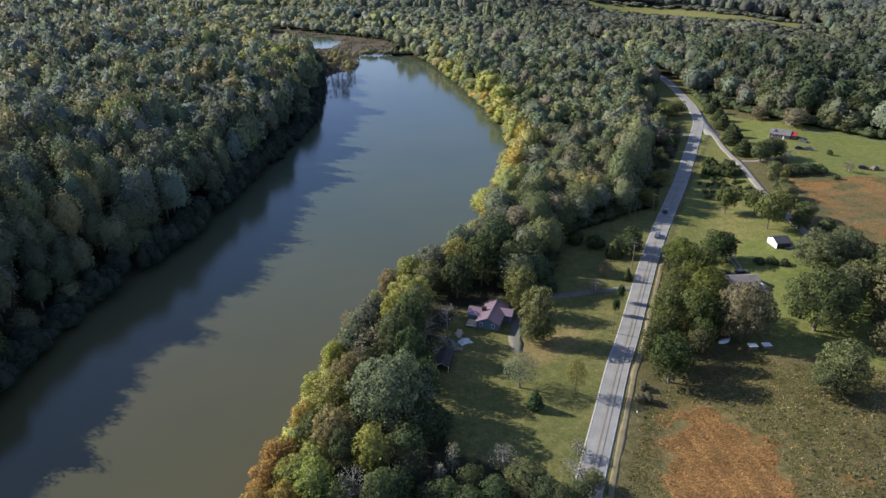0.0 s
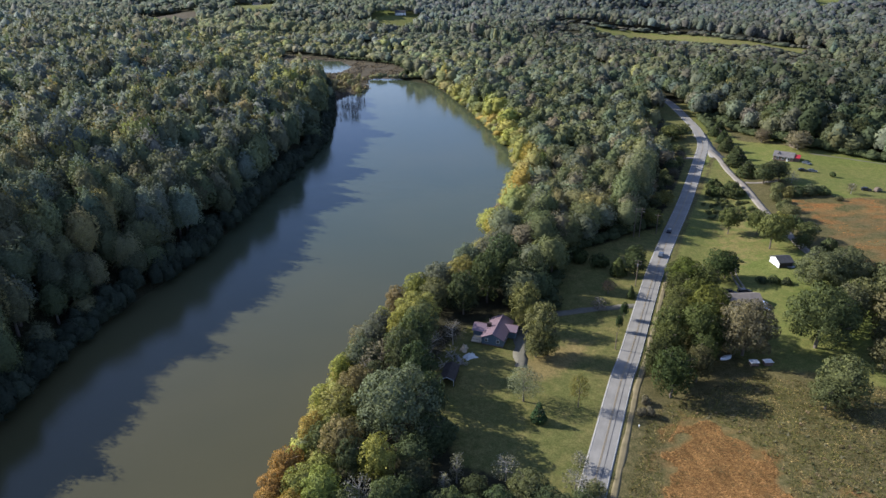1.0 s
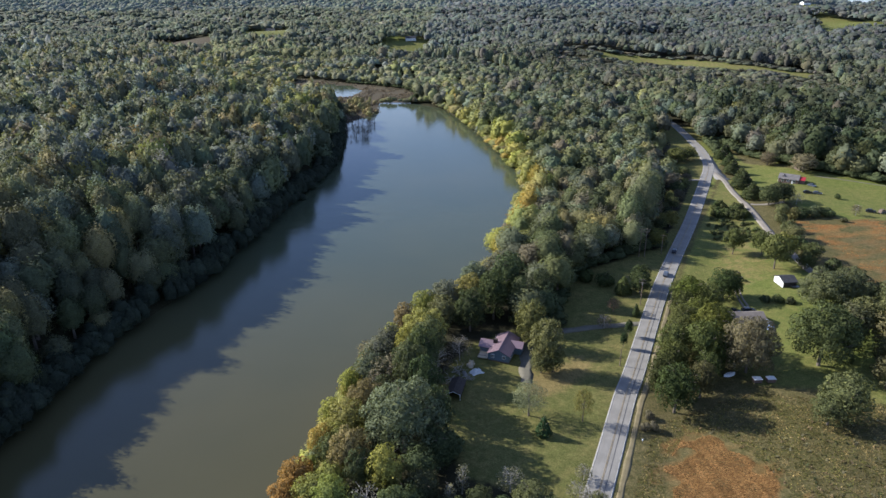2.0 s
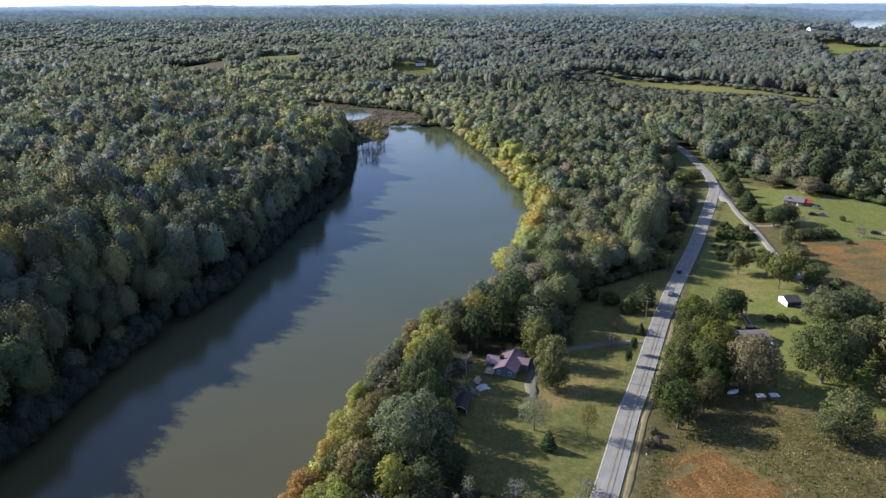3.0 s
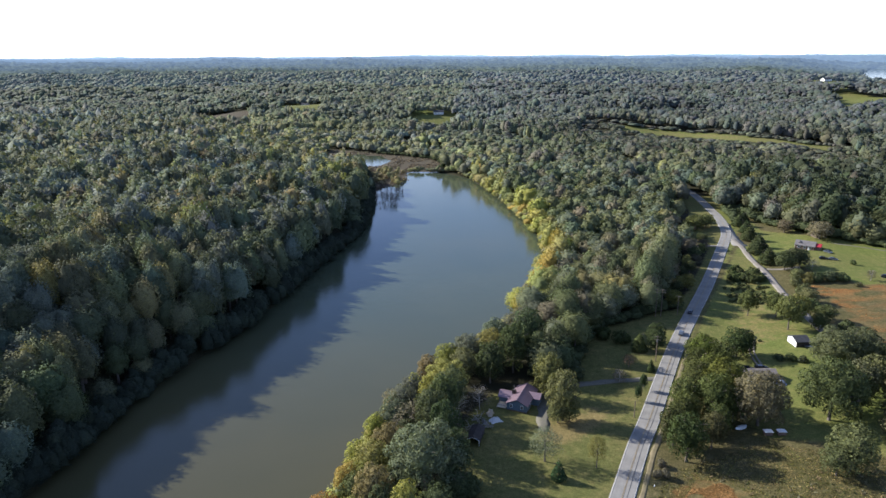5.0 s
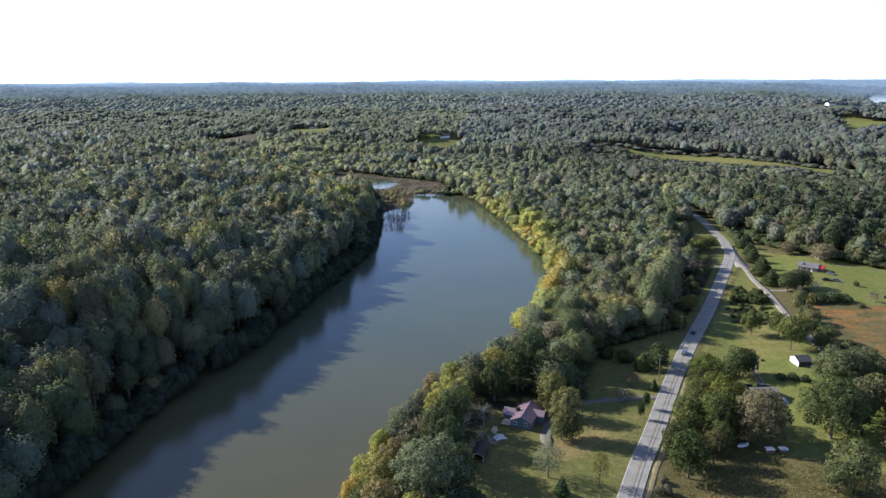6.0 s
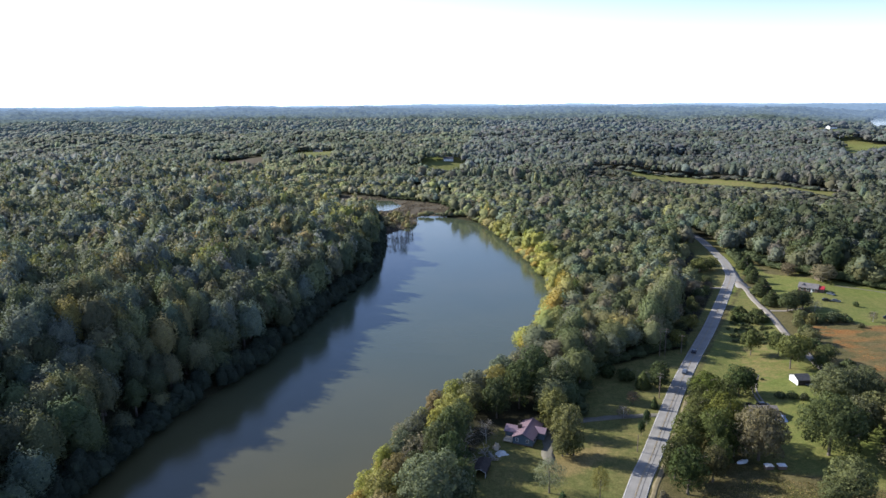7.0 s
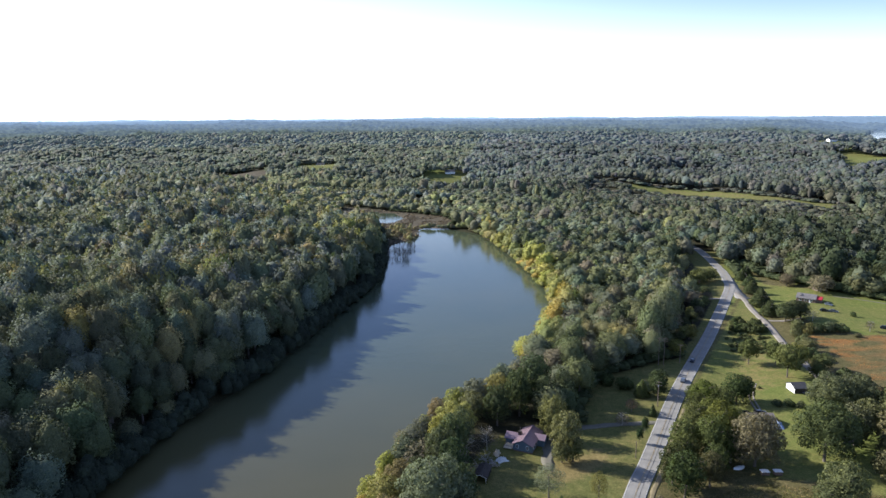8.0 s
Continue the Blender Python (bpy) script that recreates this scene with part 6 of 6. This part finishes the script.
    T(138.5, 243.0, 7.5, 3.8, "round", (0.087, 0.0999, 0.0374), "dark green tree behind the white shed", group="lawn trees", index=8)
    for x, y, t, w in ((111.5, 215.2, 2.4, 2.2), (115.5, 214.0, 2.8, 2.4), (119.5, 212.6, 2.5, 2.2), (112.0, 234.0, 1.2, 0.9)):
        T(x, y, t, w, "bush", near(DARK, g), "low dark green hedge bush on the lawn", "bush", "bush", "hedge bushes", index=int(g.integers(0, 3)))
    # evergreens along the side road, thickets, the farm
    for x, y, t, w in ((158.6, 361.0, 9.5, 5.0), (162.5, 374.0, 8, 3.8), (164.0, 392.0, 9, 4.2), (155.8, 341.0, 8.5, 4.4), (168.5, 410.0, 8, 3.6), (170.0, 427.0, 8, 4.0), (176.5, 440.0, 7, 3.4)):
        T(x, y, t * 1.15, w * 1.25, "cone", near((0.0565, 0.0727, 0.0314), g), "stout dark evergreen along the side road", "evergreen", "evergreen", group="side-road evergreens", index=int(g.integers(4, 7)))
    for x, y, t, w, c in ((159.0, 327.5, 11.0, 5.4, DARK), (164.0, 330.0, 11.5, 5.8, DARK), (168.5, 331.5, 10.0, 5.0, DARK), (157.0, 308.0, 7, 3.6, OLIVE), (161.0, 305.5, 6, 3.6, YELLOW), (153.0, 298.0, 6, 3.4, OLIVE), (166.0, 307.0, 5.5, 4.8, DARK),
                          (172.0, 308.0, 5.5, 4.8, DARK), (178.0, 308.0, 4.8, 4.4, DARK), (151.0, 286.0, 6.5, 3.8, MID), (149.0, 276.0, 7, 4.2, OLIVE), (146.0, 266.0, 6.5, 4.0, DARK), (146.0, 254.0, 7.5, 4.4, MID), (149.0, 242.0, 6, 3.8, DARK), (150.0, 230.0, 7.0, 4.2, MID)):
        T(x, y, t, w, "bush" if t < 7 else "round", near(c, g), "bushy green tree in the thicket along the track", group="trackside thicket", index=int(g.integers(1, 3)) if t < 7 else int(g.integers(6, 10)))
    bare_tree(172.0, 325.5, 5.5, 4.6, "pale leafless thicket at the field's edge", 41, (0.218, 0.205, 0.142))
    bare_tree(192.2, 307.5, 5.5, 2.4, "small leafless tree on the green field", 42, (0.148, 0.127, 0.0827))
    T(182.3, 299.3, 2.4, 1.9, "bush", (0.104, 0.0999, 0.0524), "small round bush at the green field's edge", "bush", "bush", index=1)
    T(197.5, 335.0, 3.2, 1.7, "bush", (0.0697, 0.0908, 0.0374), "small sapling bush on the green field", "bush", "bush", index=2)
    T(203.0, 386.5, 11.0, 7.6, "round", (0.2, 0.173, 0.108), "pinkish-brown round tree behind the farmhouse", index=7)
    T(191.0, 407.0, 8.5, 5.0, "round", (0.156, 0.127, 0.0827), "brown round tree behind the farmhouse", index=8)
    T(180.5, 486.0, 10.0, 4.0, "tall", (0.148, 0.132, 0.0827), "slim brown tree beside the road", index=2)
    T(139.0, 418.5, 10.0, 7.0, "round", (0.113, 0.122, 0.0449), "spreading green tree beside the road's bend", index=9)
    T(147.0, 424.0, 9.0, 6.0, "round", (0.1, 0.109, 0.0412), "spreading green tree beside the road's bend", index=7)
    bare_tree(196.5, 434.0, 13.0, 6.5, "tall half-bare pale tree at the wood's edge", 43, (0.174, 0.168, 0.105))
    # colours cut to 0.72 to paint the shaded side of these trees
    for x, y, t, w, c in ((203, 428, 13, 6.5, OLIVE), (211, 420, 13, 6.5, OLIVE), (219, 408, 15, 7.5, DARK), (228, 398, 16, 8.0, DARK), (238, 390, 15, 7.5, MID), (250, 380, 14, 7.0, DARK), (264, 370, 14, 7, DARK)):
        T(x, y, t * 1.25, w, "grand" if w > 7 else "round", tuple(v * 0.72 for v in near(c, g)), "tall spreading tree at the wood's edge behind the farm", group="wood-edge trees", index=6 if w > 7 else 8)
    for x, y, t, w in ((124.0, 182.0, 9, 4.4), (130.0, 187.0, 9, 4.6), (122.0, 158.0, 7, 3.6), (134.0, 176.0, 10, 5.0), (141.0, 190.0, 9, 4.4), (128.0, 166.0, 8, 4.0)):
        T(x, y, t * 1.65, w * 1.3, "round", near((0.105, 0.104, 0.05), g), "brownish-green tree at the lawn's far side", group="brown-green trees", index=int(g.integers(6, 10)))
    # a tall clump behind the pair of poles, and smaller trees along the road's west side
    for x, y, t, w in ((79.5, 286.0, 24, 5.8), (86.5, 296.0, 25, 6.2), (74.0, 294.5, 20, 5.4), (91.0, 308.0, 24, 6.0), (96.5, 319.0, 21, 5.4), (75.5, 277.0, 22, 5.4)):
        T(x, y, t, w, "oak", near((0.145, 0.155, 0.082), g), "tall olive-green tree in a clump beside the road", group="tall roadside clump", index=int(g.integers(0, 8)))
    for i in range(17):
        y = 286 + i * 6.6 + g.uniform(-2, 2)
        x = float(np.interp(y, [q[1] for q in ROAD], [q[0] for q in ROAD])) - g.uniform(10.5, 15.5)
        T(x, y, g.uniform(5, 9), g.uniform(2.2, 3.8), "fine", near((OLIVE, MID, YELLOW, BROWN, DARK)[i % 5], g), "small tree along the wood's edge by the road", group="roadside small trees", index=int(g.integers(0, 4)))
    # young pines between the roads
    for i in range(190):
        u, v = g.random(), g.random()
        x, y = 116 + u * 26 + v * 8 + g.uniform(-1, 1), 278 + v * 52 - u * 4 + g.uniform(-1, 1)
        if x > 112 + (y - 296) * 0.43 and off_line(SIDE_ROAD, np.array([x]), np.array([y]))[0] > 4.5 and off_line(ROAD, np.array([x]), np.array([y]))[0] > 8.5:
            big = v > 0.6
            if not big and i % 5 < 2:
                continue
            T(x, y, g.uniform(2.6, 4.6) if big else g.uniform(0.9, 1.9), g.uniform(1.6, 2.6) if big else g.uniform(0.9, 1.7), "bush", near((0.075, 0.09, 0.036) if big else (0.105, 0.118, 0.05), g), "young planted tree in the plot between the roads", "sapling", "sapling",
              group="young plantation", index=int(g.integers(0, 4)))
    # roadside brush
    for x, y, t, w in ((50.3, 141.0, 2.4, 1.6), (52.6, 140.5, 2.8, 1.8), (52.8, 145.8, 2.4, 1.7)):
        T(x, y, t, w, "bush", (0.145, 0.129, 0.0897), "brownish scrub bush at the road verge", "bush", "bush", "verge scrub", index=int(g.integers(0, 3)))


build_trees()


# ---- the marsh: reeds, scrub and drowned trees ----
def tufts(name, g, x, y, size, tall, mat, label, tint=None, blades=3, lean=0.35, way=None):
    """Tufts of grass or reeds, one mesh: bent blades that lean about, or all one way."""
    n = len(x)
    z = height(x, y)
    verts = []
    for _ in range(blades):
        a, w, h = g.uniform(0, 6.283, n), size * g.uniform(0.5, 1.3, n), tall * g.uniform(0.5, 1.3, n)
        lx, ly = g.normal(size=(2, n)) * lean
        if way:
            lx, ly = lx * 0.4 + way[0], ly * 0.4 + way[1]
        c, s = np.cos(a) * w / 2, np.sin(a) * w / 2
        ox, oy = g.normal(size=(2, n)) * size * 0.5
        verts.append(np.stack([np.stack([x + ox - c, y + oy - s, z - 0.03], 1), np.stack([x + ox + c, y + oy + s, z - 0.03], 1), np.stack([x + ox + lx, y + oy + ly, z + h], 1)], 1))
    v = np.concatenate(verts).reshape(-1, 3)
    t = np.repeat(np.tile(tint, (blades, 1)), 3, 0) if tint is not None else None
    tagged(new(name, mesh_of(name, v, np.arange(len(v)).reshape(-1, 3), mat, t)), label, name.replace("_", " "), kind="stuff")


def sow(g, poly, n):
    p = np.array(poly)
    x, y = g.uniform(p[:, 0].min(), p[:, 0].max(), n), g.uniform(p[:, 1].min(), p[:, 1].max(), n)
    ok = inside(poly, x, y)
    return x[ok], y[ok]


def build_marsh():
    g = np.random.default_rng(77)
    x, y = sow(g, MARSH, 10000)
    ok = (off_edge(POND, x, y) > 3) & (waves(x, y, 30, 90) > -0.35)
    tufts("reeds", g, x[ok], y[ok], 0.9, 1.0, REED, "brown reeds and dead stalks over the marsh")
    for i in range(64):
        a, b = g.random(), g.random()
        px, py = -108 + a * 36 - b * 10, 588 + b * 74
        tree(px, py, g.uniform(2.5, 6), g.uniform(1.6, 3.6), "bush", near((0.32, 0.29, 0.16), g), "yellow-brown shrub standing in the marsh", "shrub", "shrub", "marsh shrubs", index=int(g.integers(0, 3)))
    for i in range(64):
        px, py = -96 + g.uniform(0, 27), 494 + g.uniform(0, 74)
        s = np.random.default_rng(300 + i)
        ob = thing("dead_tree", pose(px, py, WATER - 0.6), "bare drowned tree standing in shallow water", "tree", "drowned trees")
        part("trunk", limbs(s, g.uniform(4, 8.5), g.uniform(1.8, 3.4), 0.17, True), DARK_WOOD, ob)


def build_fields():
    g = np.random.default_rng(78)
    x, y = sow(g, SEDGE_A, 30000)
    ok = off_edge(SEDGE_A, x, y) + 3.5 * waves(x, y, 9, 95) < -1
    x, y = x[ok], y[ok]
    c = np.array([(0.305, 0.175, 0.072)]) * g.uniform(0.5, 1.35, (len(x), 1)) * (1 + 0.25 * waves(x * 2.2 + y * 0.6, y * 0.5, 6, 98))[:, None]
    tufts("sedge_grass", g, x, y, 0.24, 0.23, LEAF_WOOD, "tall russet broom sedge in the near field", c, 2, 0.4, (0.3, -0.5))
    x, y = sow(g, SEDGE_B, 7000)
    ok = (off_edge(SEDGE_B, x, y) + 6 * waves(x, y, 20, 96) < -1) & (waves(x * 0.3 + y * 0.35, y * 0.9 - x * 0.5, 12, 97) + g.normal(size=len(x)) * 0.25 > 0.15)
    x, y = x[ok], y[ok]
    c = np.array([(0.35, 0.165, 0.055)]) * g.uniform(0.65, 1.2, (len(x), 1))
    tufts("sedge_grass", g, x, y, 0.5, 0.22, LEAF_WOOD, "tall russet broom sedge in the far field", c, 2, 0.9, (0.4, -0.4))
    x, y = sow(g, [(30, 88), (52, 140), (60, 147), (84, 158), (104, 152), (126, 150), (160, 125), (130, 84)], 46000)
    ok = (off_line(ROAD, x, y) > 6.5) & ~inside(SEDGE_A, x, y)
    x, y = x[ok], y[ok]
    pal = 1.0 * np.array([(0.0936, 0.105, 0.0429), (0.117, 0.117, 0.0546), (0.187, 0.164, 0.0975), (0.078, 0.0897, 0.039)])
    pick = np.where(waves(x, y, 7, 55) > 0.55, 2, g.integers(0, 4, len(x)))
    c = pal[pick] * (1.3, 1.12, 0.78) * g.uniform(0.4, 1.5, (len(x), 1)) * (1 + 0.25 * waves(x, y, 11, 57))[:, None]
    tufts("weeds", g, x, y, 0.3, 0.22, LEAF_WOOD, "rough green and straw-coloured weeds in the field", c, 2, 0.4)
    x, y = sow(g, [(48, 98), (57, 142), (62, 146), (80, 140), (120, 146), (150, 130), (110, 90)], 420)
    ok = ~inside(SEDGE_A, x, y)
    x, y = x[ok], y[ok]
    pick = g.integers(0, 3, len(x))
    c = np.array([(0.203, 0.148, 0.0858), (0.172, 0.156, 0.0936), (0.0936, 0.105, 0.0468)])[pick] * g.uniform(0.8, 1.2, (len(x), 1))
    tufts("weeds", g, x, y, 0.5, 0.5, LEAF_WOOD, "taller clumps of weeds and sedge in the field", c, 6, 0.5)


build_marsh()
build_fields()
